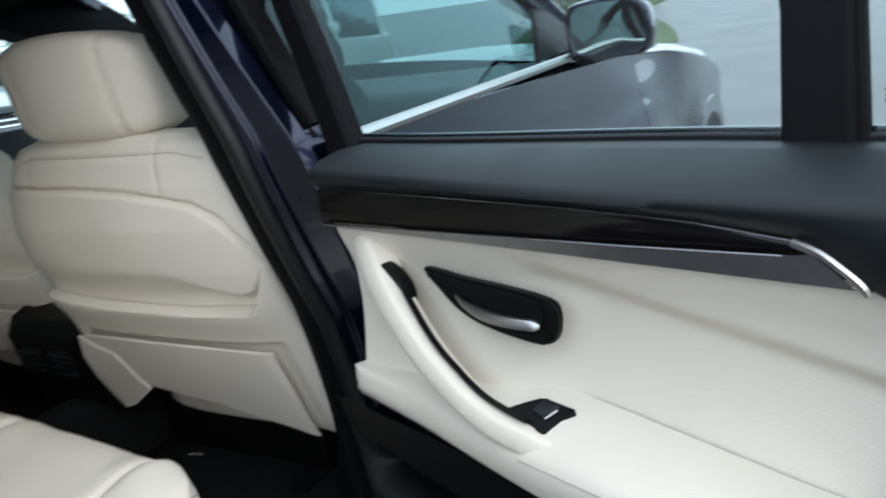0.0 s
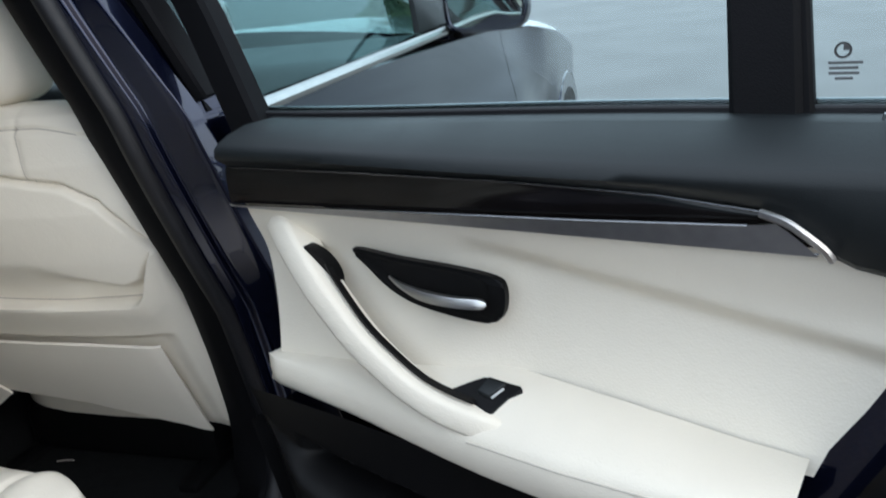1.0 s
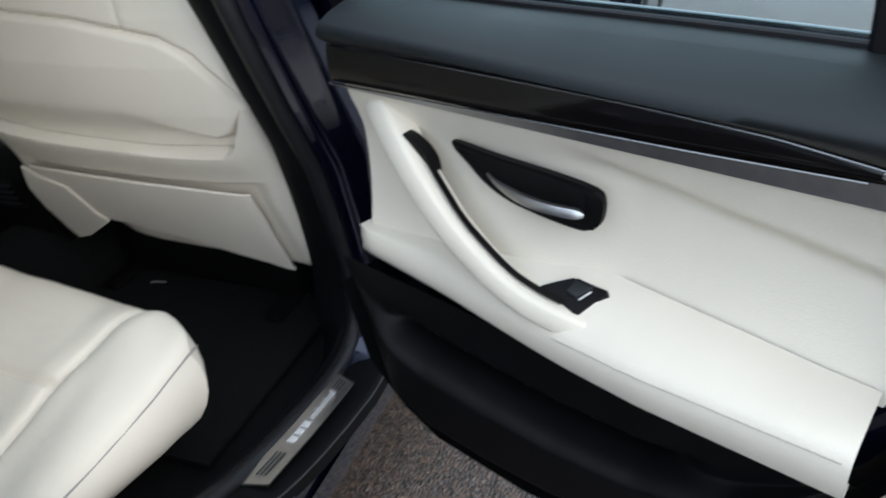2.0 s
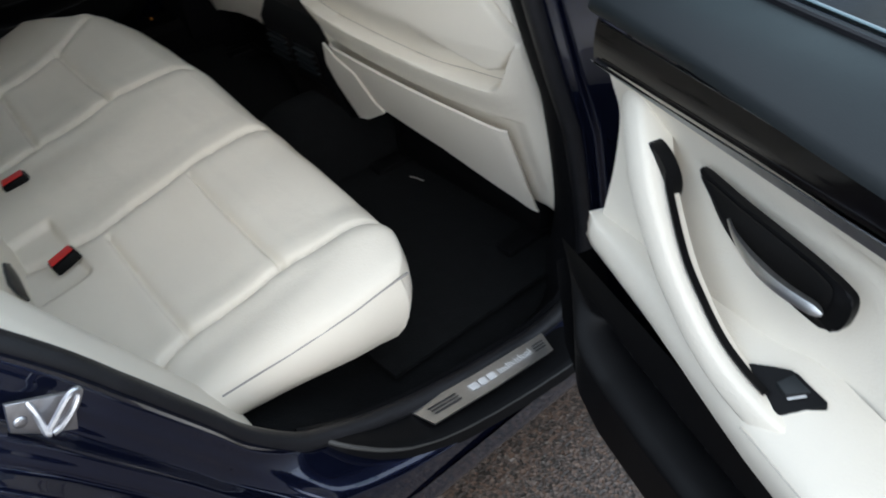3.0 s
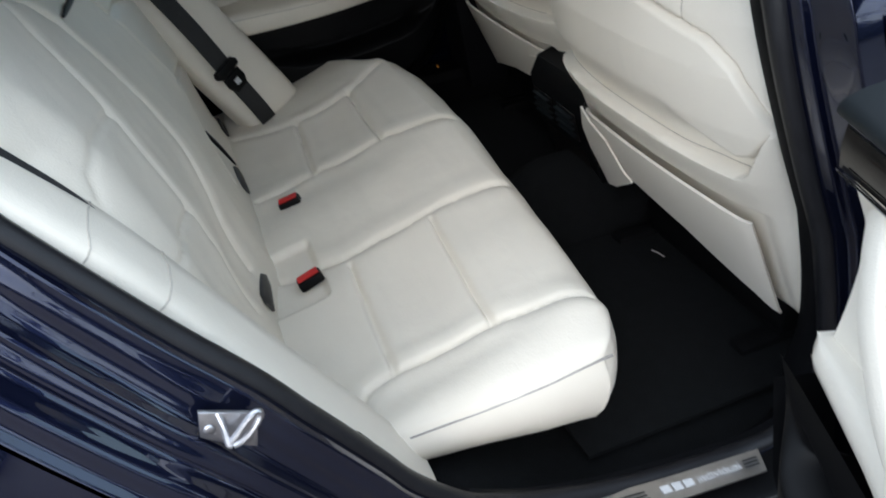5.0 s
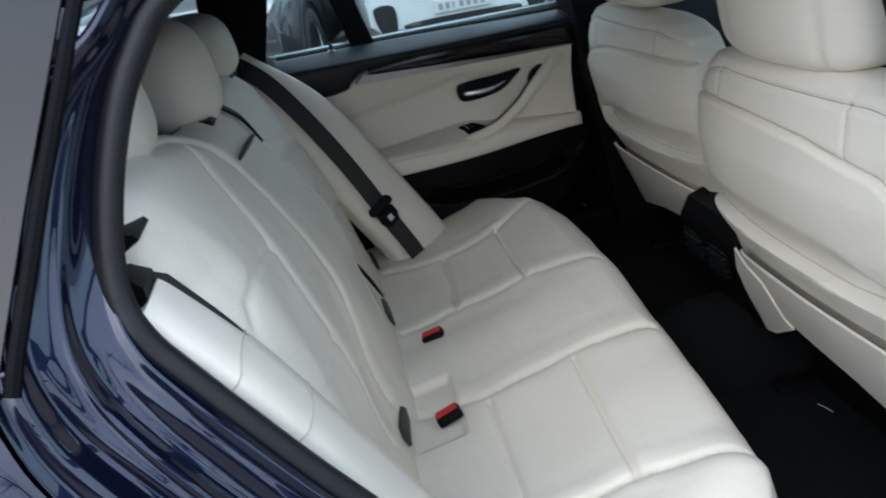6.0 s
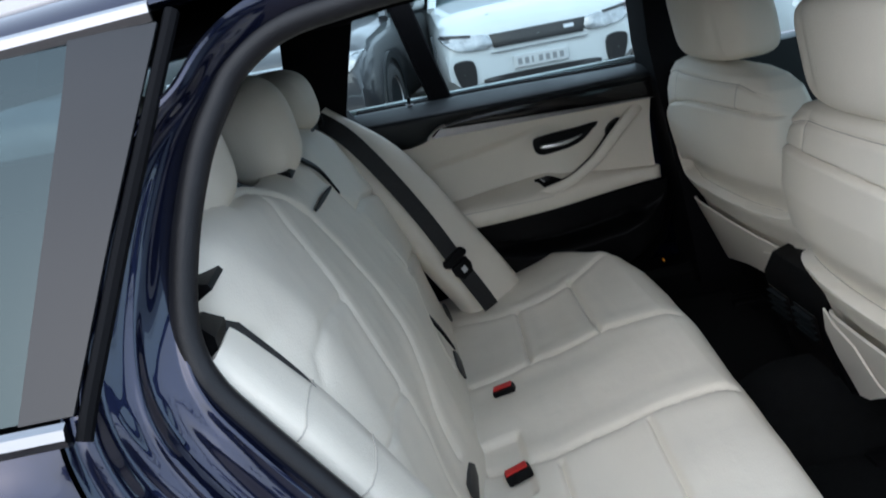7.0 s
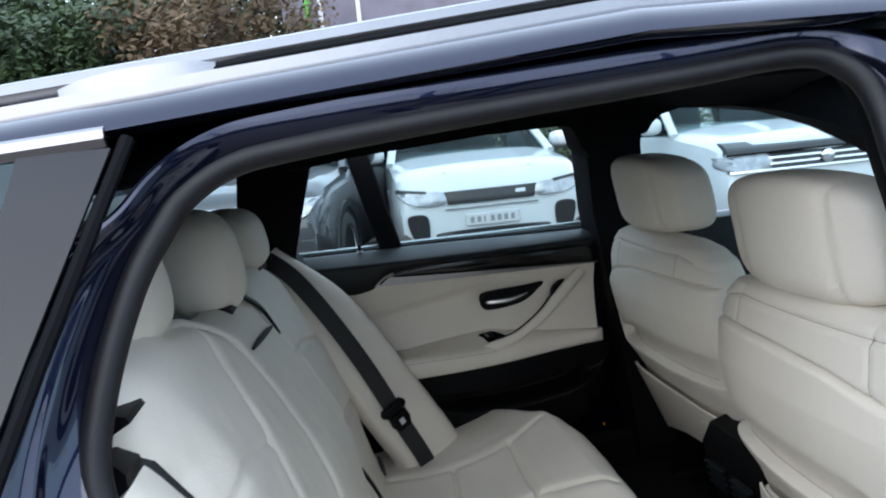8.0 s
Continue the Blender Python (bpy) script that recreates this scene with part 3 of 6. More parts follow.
slab("far_rear_pillar", [(0.13, 1.0), (0.30, 0.985), (0.27, 1.02), (0.345, 1.27), (0.37, 1.36), (0.17, 1.36), (0.148, 1.18)], 0.79, 0.64, TRIM, car, "black trimmed rear pillar")
slab("far_header", [(-0.9, 1.245), (0.17, 1.245), (0.335, 1.244), (0.36, 1.256), (0.446, 1.262), (0.80, 1.284), (0.99, 1.294), (1.020, 1.290), (1.034, 1.275), (1.045, 1.23), (1.07, 1.20), (1.23, 1.25), (1.26, 1.296), (1.32, 1.310), (1.46, 1.298), (1.61, 1.275), (1.76, 1.220), (1.90, 1.148), (2.0, 1.085), (2.12, 1.0), (2.5, 1.0), (2.02, 1.31), (1.85, 1.37), (-0.9, 1.37)], 0.72, 0.60, TRIM, car)
slab("far_centre_pillar", [(1.075, 1.32), (1.255, 1.32), (1.225, 1.22), (1.235, 1.05), (1.255, 0.9), (1.30, 0.35), (1.17, 0.35), (1.145, 0.62), (1.105, 0.9), (1.085, 1.05)], 0.80, 0.66, TRIM, car, "black trimmed centre pillar")
slab("far_load_side", [(-1.0, 0.3), (0.30, 0.3), (0.30, 0.985), (0.13, 1.06), (-1.0, 1.06)], 0.79, 0.70, TRIM, car)
slab("near_load_side", [(-1.0, 0.3), (0.12, 0.3), (0.10, 1.0), (0.06, 1.03), (-1.0, 1.03)], -0.70, -0.60, TRIM, car)
fq = part("far_quarter_glass", grid(lambda u, v: (-0.85 + 1.02 * u, 0.77 - 0.10 * v, 1.05 + 0.22 * v), 4, 4), CLEAR, car)
fq.visible_shadow = False
ffd = part("far_front_door", prism([(1.24, 0.35), (2.2, 0.35), (2.2, 1.0), (2.0, 1.0), (1.24, 0.985)], lambda a, b, c: (a, 0.80 - 0.09 * c, b), 1.0, 0.02), SOFT, car, "black front door lining")
ffg = part("far_front_glass", sheet([[(1.24, 0.80, 0.985), (1.7, 0.80, 1.0), (2.40, 0.80, 1.02)], [(1.25, 0.68, 1.31), (1.6, 0.68, 1.30), (2.05, 0.68, 1.27)]]), CLEAR, ffd)
ffg.visible_shadow = False

# floor, load bay and dashboard
part("carpet", thick(grid(lambda u, v: (0.35 + 1.75 * u, -0.76 + 1.52 * v, 0.275 + 0.15 * math.exp(-((-0.76 + 1.52 * v) / 0.12) ** 4) * sstep(0.85, 1.1, 0.35 + 1.75 * u) + 0.10 * sstep(0.78, 0.55, 0.35 + 1.75 * u)), 40, 40), 0.02), CARPET, car, "black carpet")
part("load_bay_wall", box(-1.02, -0.98, -0.75, 0.75, 0.3, 1.36, 0.01), TRIM, car)
part("tailgate", grid(lambda u, v: (-1.06 - 0.10 * math.sin(math.pi * u) - 0.16 * sstep(0.75, 0.35, v), -0.88 + 1.76 * u + 0.26 * sstep(0.6, 1.0, v) * (1 - 2 * u), 0.28 + 1.05 * v), 24, 24), PAINT, car, "plain dark blue tailgate")
part("load_floor", box(-1.0, 0.25, -0.7, 0.7, 0.5, 0.53, 0.01), CARPET, car)
part("parcel_blind", box(-0.75, 0.10, -0.62, 0.62, 0.93, 0.945, 0.006), TRIM, car, "black load cover")
part("dashboard", grid(lambda u, v: (lerp(v, [0, 0.35, 0.6, 1], [1.80, 1.78, 1.85, 2.25]) - 0.03 * math.sin(math.pi * u), -0.74 + 1.48 * u, lerp(v, [0, 0.35, 0.6, 1], [0.55, 0.86, 0.98, 1.01])), 24, 16), SOFT, car, "black dashboard")
sw = part("steering_wheel", sheet([[(1.60 + 0.19 * math.sin(a) * 0.42 + 0.016 * math.cos(b) * 0.4, -0.375 + (0.185 + 0.016 * math.cos(b)) * math.cos(a), 0.90 + (0.185 + 0.016 * math.cos(b)) * math.sin(a) * 0.9 + 0.016 * math.sin(b) * 0.4) for b in [2 * math.pi * j / 10 for j in range(10)]] for a in [2 * math.pi * i / 40 for i in range(40)]], closed_u=True, closed_v=True), SOFT, car, "black steering wheel")
part("wheel_boss", box(1.60, 1.70, -0.45, -0.30, 0.85, 0.95, 0.03, 3), SOFT, sw)

part("far_sill_trim", sweep([(0.2, 0.75, 0.33), (1.2, 0.75, 0.33), (2.2, 0.75, 0.33)], band(0.12, 0.14, 0.02)), PLASTIC, car, "black far sill trim")

# sill: scuff plate
def plate_x(u, w):
    return 0.737 * (1 - u) + 1.008 * u + w * (0.012 * (1 - u) - 0.014 * u)


def plate_y(u, w):
    return -0.795 - 0.015 * u - (0.043 - 0.006 * u) * w


def sill_z(x):
    return lerp(x, [0.5, 0.6, 0.74, 0.87, 1.0, 1.1], [0.44, 0.40, 0.365, 0.352, 0.345, 0.35])


def cover_edge(x):
    return lerp(x, [0.572, 0.585, 0.602, 0.622, 0.648, 0.69, 0.74, 0.79, 1.0, 1.1], [-0.772, -0.784, -0.806, -0.824, -0.840, -0.855, -0.862, -0.867, -0.874, -0.874])


def cover_z(x, w):
    z = lerp(x, [0.56, 0.61, 0.667, 0.75, 0.85, 0.93, 1.02, 1.10], [0.455, 0.425, 0.398, 0.370, 0.348, 0.336, 0.328, 0.335])
    return z + 0.004 - 0.012 * sstep(0.60, 0.74, x) - 0.006 * w


cover_xs = [0.572 + 0.52 * (i / 40) ** 1.3 for i in range(41)]
cover = part("sill_cover", thick(sheet([[(x, -0.768 * (1 - w) + cover_edge(x) * w, cover_z(x, w) - (0.022 if w > 0.999 else 0.003 * sstep(0.9, 0.97, w))) for w in (0.0, 0.15, 0.4, 0.65, 0.85, 0.93, 0.97, 1.0)] for x in cover_xs]), 0.006), PLASTIC, car, "black plastic sill cover")
# grey bead puts the lit look of the rolled edge into colour
part("cover_lit_edge", sweep([(x, cover_edge(x) + 0.004, cover_z(x, 1.0) - 0.001) for x in cover_xs], ring(0.0036, 8), scale=lambda t: 1.0 - 0.6 * sstep(0.18, 0.4, t)), FLAP, cover, "rolled edge with its highlight laid on in grey")
plate = part("scuff_plate", thick(sheet([[(plate_x(u, w), plate_y(u, w), sill_z(0.74 + 0.27 * u) + 0.0035) for w in (0, 0.04, 0.5, 0.96, 1)] for u in [i / 20 for i in range(21)]]), 0.003), SCUFF, car, "brushed metal scuff plate")


def sill_matrix(u, w):
    x = plate_x(u, w)
    return Matrix.Translation((x, plate_y(u, w), sill_z(x) + 0.0052)) @ pose(0, 0, 0, 0, 2.0, -2.5)


txt = bpy.data.curves.new("sill_lettering", "FONT")
txt.body, txt.size, txt.extrude, txt.align_y = "individual", 0.019, 0.0004, "CENTER"
word = new("sill_lettering", txt)
word.data.materials.append(PALE)
word.parent = plate
word.matrix_world = sill_matrix(0.58, 0.5)
tagged(word, "raised silver lettering")
for u0, u1, w0 in [(0.07, 0.27, 0.35), (0.07, 0.27, 0.5), (0.07, 0.27, 0.65), (0.88, 0.97, 0.35), (0.88, 0.97, 0.5), (0.88, 0.97, 0.65)]:
    a, b = sill_matrix(u0, w0).translation, sill_matrix(u1, w0).translation
    part("engraved_line", sweep([a, b], band(0.0022, 0.0008, 0.0002)), INK, plate)
for k in range(3):
    a, b = sill_matrix(0.36 + 0.07 * k, 0.5).translation, sill_matrix(0.415 + 0.07 * k, 0.5).translation
    part("badge_block", sweep([a, b], band(0.013, 0.001, 0.0003)), PALE, plate)

# door striker on the jamb
STRIKE = Matrix.Translation((0.324, -0.829, 0.752)) @ pose(0, 0, 0, 0, 20, 0) @ Matrix.Scale(0.74, 4)
striker = part("striker", prism([(-0.040, 0.030), (0.004, 0.026), (0.036, 0.022), (0.042, -0.036), (-0.002, -0.026), (-0.034, -0.012)], lambda a, b, c: STRIKE @ Vector((a, -c, b)), 0.006, 0.002), STEEL, car, "zinc-plated door striker")
for ends in (((-0.016, -0.004, 0.020), (-0.008, -0.020, 0.002), (-0.001, -0.036, -0.022), (0.004, -0.038, -0.024)),
             ((0.001, -0.036, -0.023), (0.010, -0.035, -0.002), (0.022, -0.032, 0.024), (0.030, -0.028, 0.032), (0.037, -0.026, 0.026), (0.030, -0.032, 0.004), (0.016, -0.037, -0.018), (0.006, -0.038, -0.025))):
    part("striker_loop", sweep(smoothline([STRIKE @ Vector((a, 0.6 * b, 0.85 * c + 0.008)) for a, b, c in ends], 24), ring(0.0034, 8), up=(0.3, 1, 0.2)), STEEL, striker)
for a, b in ((-0.024, 0.002), (0.026, -0.016)):
    part("bolt", lathe([(0.0, -0.0072), (0.0045, -0.0072), (0.0055, -0.0065), (0.006, -0.005)], 12, "y", STRIKE @ Vector((a, 0, b))), STEEL, striker)
# ---- rear bench seat ----
XB = 0.345


def front_x(y):
    return lerp(y, [-0.735, -0.715, -0.70, -0.68, -0.66, -0.57, -0.40, 0.0, 0.24, 0.39, 0.50, 0.57, 0.66, 0.72, 0.78], [0.810, 0.831, 0.840, 0.851, 0.859, 0.879, 0.896, 0.922, 0.936, 0.934, 0.918, 0.896, 0.845, 0.79, 0.68])


def side_y(x, s):
    if s < 0:
        return lerp(x, [0.38, 0.534, 0.65, 0.733, 0.82], [-0.635, -0.652, -0.675, -0.694, -0.706])
    return lerp(x, [0.38, 0.60, 0.70, 0.82], [0.76, 0.785, 0.785, 0.735])


def cushion_z(x):
    return lerp(x, [0.38, 0.45, 0.52, 0.58, 0.65, 0.71, 0.80, 0.87, 0.95], [0.425, 0.436, 0.452, 0.468, 0.490, 0.511, 0.545, 0.567, 0.575])


SEAMS = [([(0.435, -0.60), (0.503, -0.53), (0.551, -0.522), (0.71, -0.545), (0.85, -0.60)], 0.010, 0.010), ([(0.565, -0.215), (0.551, -0.522)], 0.008, 0.008), ([(0.73, -0.22), (0.71, -0.545)], 0.008, 0.008),
         ([(0.875, -0.24), (0.767, -0.206), (0.631, -0.184), (0.558, -0.187), (0.43, -0.14)], 0.009, 0.012),
         ([(0.89, 0.06), (0.76, 0.13), (0.59, 0.165), (0.45, 0.17)], 0.009, 0.012), ([(0.607, 0.445), (0.585, 0.160)], 0.008, 0.008), ([(0.748, 0.44), (0.745, 0.140)], 0.008, 0.008),
         ([(0.45, 0.52), (0.607, 0.445), (0.75, 0.43), (0.87, 0.50)], 0.010, 0.010)]


def cushion_point(u, v):
    y0, y1 = -0.735, 0.785
    y = y0 + (y1 - y0) * (0.5 - 0.5 * math.cos(math.pi * v)) * 0.35 + (y1 - y0) * v * 0.65
    xf = front_x(y)
    uu = 1 - (1 - u) ** 1.5
    x = XB + (xf - XB) * uu
    s = -1 if y < 0 else 1
    ye = side_y(x, s)
    yy = side_y(x, -1) + (side_y(x, 1) - side_y(x, -1)) * (y - y0) / (y1 - y0)
    z = cushion_z(x)
    z += 0.010 * math.exp(-((yy - 0.0) / 0.10) ** 2)
    for yc in (-0.37, 0.30):
        z -= 0.010 * math.exp(-((yy - yc) / 0.13) ** 2 - ((x - 0.6) / 0.16) ** 2)
    z += 0.014 * math.exp(-((yy + 0.63) / 0.05) ** 2)
    for pts, dep, wid in SEAMS:
        d = seg_dist(x, yy, pts)
        z += -dep * 1.05 * groove(d, wid * 0.62) + dep * 0.32 * groove(d - wid * 2.6, wid * 2.2)
    z -= rollover(xf - x, 0.075) * (0.85 - 0.65 * sstep(-0.58, -0.70, yy))
    z -= 0.013 * sstep(0.516, 0.506, x) * sstep(-0.262, -0.250, yy) * sstep(-0.068, -0.082, yy)
    z -= rollover(abs(ye - yy), 0.03) * 0.35 if s < 0 else rollover(abs(ye - yy), 0.055) * 0.7
    z += 0.0018 * noise.noise(Vector((x * 14, yy * 14, 3.1)))
    return Vector((x, yy, z))


bench = thing("rear_bench_seat", "ivory leather rear bench seat with two red belt buckles", "car seat")
NU, NV = 170, 320
rows = [[cushion_point(i / NU, j / NV) for i in range(NU + 1)] for j in range(NV + 1)]
bm = sheet(rows)
rim = [rows[0][i] for i in range(NU + 1)] + [rows[j][NU] for j in range(1, NV + 1)] + [rows[NV][i] for i in range(NU - 1, -1, -1)]
skirt = []
for dz, inset in ((0.0, 0.0), (0.06, -0.003), (0.16, -0.007), (0.3, -0.009), (0.45, -0.007), (0.6, -0.001), (0.75, 0.010), (0.88, 0.028), (0.96, 0.05), (1.0, 0.08)):
    line = []
    for p in rim:
        d = Vector((max(0.0, p.x - 0.55) / 0.35, math.copysign(max(0.0, abs(p.y) - 0.5) / 0.2, p.y), 0))
        d.normalize()
        bot = 0.362
        line.append(Vector((p.x - d.x * inset, p.y - d.y * inset * 1.4, p.z * (1 - dz) + bot * dz)))
    skirt.append(line)
sheet(skirt, bm=bm)
bmesh.ops.remove_doubles(bm, verts=bm.verts[:], dist=0.0004)
cushion = part("seat_cushion", bm, LEATHER, bench, angle=70)
piping = smoothline([(x, side_y(x, -1) - 0.0012, 0.0012 + cushion_point(1 - max(0.0, 1 - (x - XB) / (front_x(side_y(x, -1)) - XB)) ** (1 / 1.5), 0.0).z) for x in (0.53, 0.58, 0.63, 0.68, 0.73, 0.755, 0.775, 0.795, 0.81, 0.818, 0.823)], 60)
part("piping", sweep(piping, ring(0.0020, 6)), STITCH, cushion, "grey seam piping")


def back_x(z, y=0.0):
    return 0.44 - 0.42 * (z - 0.42) - 0.028 * sstep(0.75, 0.48, z) - 0.030 * sstep(-0.08, -0.26, y) * sstep(0.95, 0.55, z)


# seams of the backrest: points (y, z), depth, width
BSEAM = [([(-0.335, 1.05), (-0.345, 1.0), (-0.352, 0.95), (-0.36, 0.89), (-0.36, 0.81), (-0.36, 0.745), (-0.335, 0.65), (-0.33, 0.50)], 0.008, 0.010),
         ([(-0.46, 1.085), (-0.33, 1.068), (-0.25, 1.035), (-0.20, 0.988), (-0.165, 0.90), (-0.15, 0.82), (-0.152, 0.75), (-0.17, 0.69), (-0.20, 0.60), (-0.20, 0.50)], 0.013, 0.010),
         ([(-0.36, 0.895), (-0.43, 0.908), (-0.52, 0.925), (-0.575, 0.915), (-0.60, 0.88), (-0.60, 0.76), (-0.58, 0.60)], 0.005, 0.012),
         ([(-0.36, 0.73), (-0.45, 0.75), (-0.58, 0.77)], 0.006, 0.010),
         ([(0.07, 0.985), (0.12, 0.93), (0.165, 0.87), (0.20, 0.80), (0.225, 0.74), (0.22, 0.68), (0.16, 0.62), (0.15, 0.50)], 0.013, 0.010),
         ([(0.17, 0.878), (0.34, 0.86), (0.56, 0.815)], 0.014, 0.010), ([(0.225, 0.70), (0.34, 0.68), (0.56, 0.64)], 0.014, 0.010)]
BACK_EDGE_Z, BACK_EDGE_Y = [0.40, 0.80, 0.90, 0.97, 1.05, 1.11], [-0.62, -0.62, -0.62, -0.628, -0.68, -0.715]
TOP_Y, TOP_Z = [-0.74, -0.62, -0.52, -0.42, -0.30, -0.22, -0.1, 0.1, 0.2, 0.45, 0.56, 0.66], [1.075, 1.105, 1.108, 1.10, 1.082, 1.06, 1.05, 1.05, 1.068, 1.05, 1.01, 0.96]


def back_point(u, v):
    z = 0.40 + (lerp(-0.66 + 1.30 * u, TOP_Y, TOP_Z) - 0.40) * v
    edge = lerp(z, BACK_EDGE_Z, BACK_EDGE_Y)
    y = edge + (0.64 - edge) * u
    top = lerp(y, TOP_Y, TOP_Z)
    out = 0.028 * sstep(edge - 0.02, edge + 0.10, y) * sstep(0.66, 0.54, y)
    out += 0.018 * math.sin(math.pi * v)
    out -= 0.012 * math.exp(-((y + 0.46) / 0.10) ** 2 - ((z - 0.72) / 0.14) ** 2)
    out -= 0.010 * math.exp(-((y - 0.40) / 0.12) ** 2 - ((z - 0.74) / 0.14) ** 2)
    for pts, dep, wid in BSEAM:
        d = seg_dist(y, z, pts)
        out += -dep * 0.75 * groove(d, wid * 0.6) + dep * 0.16 * groove(d - wid * 2.6, wid * 2.2)
    out -= rollover(max(0.0, top - z), 0.05)
    out -= rollover(max(0.0, y - edge), 0.035) * 0.8
    out += 0.0022 * noise.noise(Vector((y * 9, z * 9, 7.7))) + 0.0010 * noise.noise(Vector((y * 30, z * 22, 1.7)))
    return Vector((back_x(z, y) + out * 0.92, y, z + out * 0.3))


bm = grid(back_point, 240, 150)
back = part("backrest", thick(bm, 0.06), LEATHER, bench, "ivory leather backrest")
for s in (-1, 1):
    yb = s * 0.670
    if s > 0:
        wing = smoothline([(0.20, 0.62, 1.03), (0.285, 0.60, 0.935), (0.38, 0.59, 0.80), (0.475, 0.58, 0.645), (0.55, 0.585, 0.515), (0.60, 0.60, 0.42)], 40)
        wprof = [(-0.085, -0.05), (-0.08, -0.004), (-0.068, 0.012), (-0.04, 0.020), (0.0, 0.022), (0.04, 0.018), (0.065, 0.008), (0.078, -0.010), (0.08, -0.05)]
        part("side_bolster", sweep(wing, wprof, up=(0.38, -0.88, 0.22), scale=lambda t: 0.55 + 0.55 * sstep(0, 0.35, t)), LEATHER, bench, "ivory leather side bolster under the belt", angle=60)
        continue
    path = smoothline([(0.170, yb, 0.990), (0.186, yb, 0.968), (0.250, yb, 0.874), (0.304, yb, 0.78), (0.378, yb, 0.648), (0.450, yb, 0.522), (0.522, yb, 0.39)], 40)
    prof = [(0.057, -0.06), (0.057, 0.010), (0.055, 0.020), (0.048, 0.0262), (0.020, 0.0285), (-0.020, 0.0285), (-0.048, 0.0262), (-0.055, 0.020), (-0.057, 0.010), (-0.057, -0.06)]
    bm = sweep(path, prof, up=(0.8, 0, 0.6))
    bolster = part("side_bolster", bm, LEATHER, bench, "ivory leather side bolster", angle=60)
    for i, skew in ((11, 0.006), (17, -0.005)):
        along = (path[i + 1] - path[i - 1]).normalized()
        across, outward = Vector((0, 1, 0)), Vector((0.8, 0, 0.6))
        outward = (outward - along * outward.dot(along)).normalized()
        part("cross_seam", sweep([path[i] + across * a + outward * (b + 0.0003) + along * skew * (a / 0.05) ** 2 for a, b in ((-0.0575, 0.002), (-0.055, 0.020), (-0.048, 0.0262), (-0.02, 0.0285), (0.02, 0.0285), (0.048, 0.0262), (0.055, 0.020), (0.0575, 0.002))], ring(0.0011, 6), up=outward), SEAMTHREAD, bolster, "stitched cross seam")


def rounded(cx, cy, cz, hx, hy, hz, e=0.55, nu=40, nv=24, lines=(), fn=None):
    """A soft pad: a superellipsoid with vertical seam lines at the given offsets in y."""
    rows = []
    for j in range(nv + 1):
        b = -math.pi / 2 + math.pi * j / nv
        row = []
        for i in range(nu):
            a = 2 * math.pi * i / nu
            p = lambda c, k: math.copysign(abs(c) ** k, c)
            x, y, z = p(math.cos(b), e) * p(math.cos(a), e), p(math.cos(b), e) * p(math.sin(a), e), p(math.sin(b), e)
            k = 1.0
            for q in lines:
                k -= 0.07 * groove(y * hy - q, 0.005)
            v = Vector((cx + hx * x * k, cy + hy * y, cz + hz * z * (1 - 0.02 * (1 - k) * 20)))
            row.append(fn(v, x, y, z) if fn else v)
        rows.append(row)
    bm = sheet(rows, closed_u=True)
    bmesh.ops.remove_doubles(bm, verts=bm.verts[:], dist=0.0005)
    return bm


for y, w, hgt, lift, hx_ in ((-0.425, 0.130, 0.082, 0.060, 0.110), (0.0, 0.105, 0.094, 0.026, 0.150), (0.47, 0.125, 0.074, 0.014, 0.152)):
    hr = part("headrest", rounded(hx_ - 0.008, y, 1.088 + lift, 0.062, w, hgt, 0.70, 60, 30, lines=(-w * 0.55, w * 0.55), fn=lambda v, x, yy, z: Vector((v.x + 0.02 * (1 - yy * yy) * max(0, x) + 0.03 * z * -0.4, v.y, v.z - 0.014 * yy * yy * (z > 0)))), LEATHER, bench, "ivory leather headrest")
    for dy in (-0.05, 0.05):
        part("headrest_post", sweep([(hx_ + 0.02, y + dy, 0.94), (hx_, y + dy, 1.05 + lift)], ring(0.006, 10), up=(1, 0, 0)), CHROME, hr)
    part("headrest_socket", box(hx_ + 0.025, hx_ + 0.058, y - 0.085, y + 0.085, 1.0 + lift * 0.6, 1.028 + lift * 0.6, 0.006), PLASTIC, hr)

# buckles in the cushion, anchor flaps in the gap, loose webbing
for x, y, rot in ((0.490, -0.214, 92), (0.514, 0.086, 78)):
    m = Matrix.Translation((x, y, 0.450)) @ Matrix.Scale(0.8, 4) @ pose(0, 0, 0, 0, -18, 0) @ pose(0, 0, 0, 0, 0, rot)
    bk = part("belt_buckle", prism([(-0.012, -0.030), (0.012, -0.030), (0.016, -0.024), (0.016, 0.024), (0.012, 0.030), (-0.012, 0.030), (-0.016, 0.024), (-0.016, -0.024)], lambda a, b, c: m @ Vector((a, b, c)), 0.024, 0.004), PLASTIC, bench, "black belt buckle")
    part("release_button", prism([(-0.008, -0.026), (0.0135, -0.026), (0.0135, 0.026), (-0.008, 0.026)], lambda a, b, c: m @ Vector((a, b, 0.0242 + c)), 0.003, 0.001), RED, bk, "red release button")
for y0, y1, z0 in ((-0.265, -0.175, 0.452), (0.19, 0.29, 0.450), (-0.43, -0.395, 0.450), (0.53, 0.60, 0.447)):
    part("anchor_flap", prism([(y0, z0), (y1 - 0.02, z0 + 0.005), (y1, z0 + 0.020), (y1 - 0.01, z0 + 0.032), (y0 + 0.02, z0 + 0.030), (y0, z0 + 0.020)], lambda a, b, c: (back_x(b, a) + 0.036 + c, a, b), 0.006, 0.002), FLAP, bench, "dark grey plastic anchor flap")
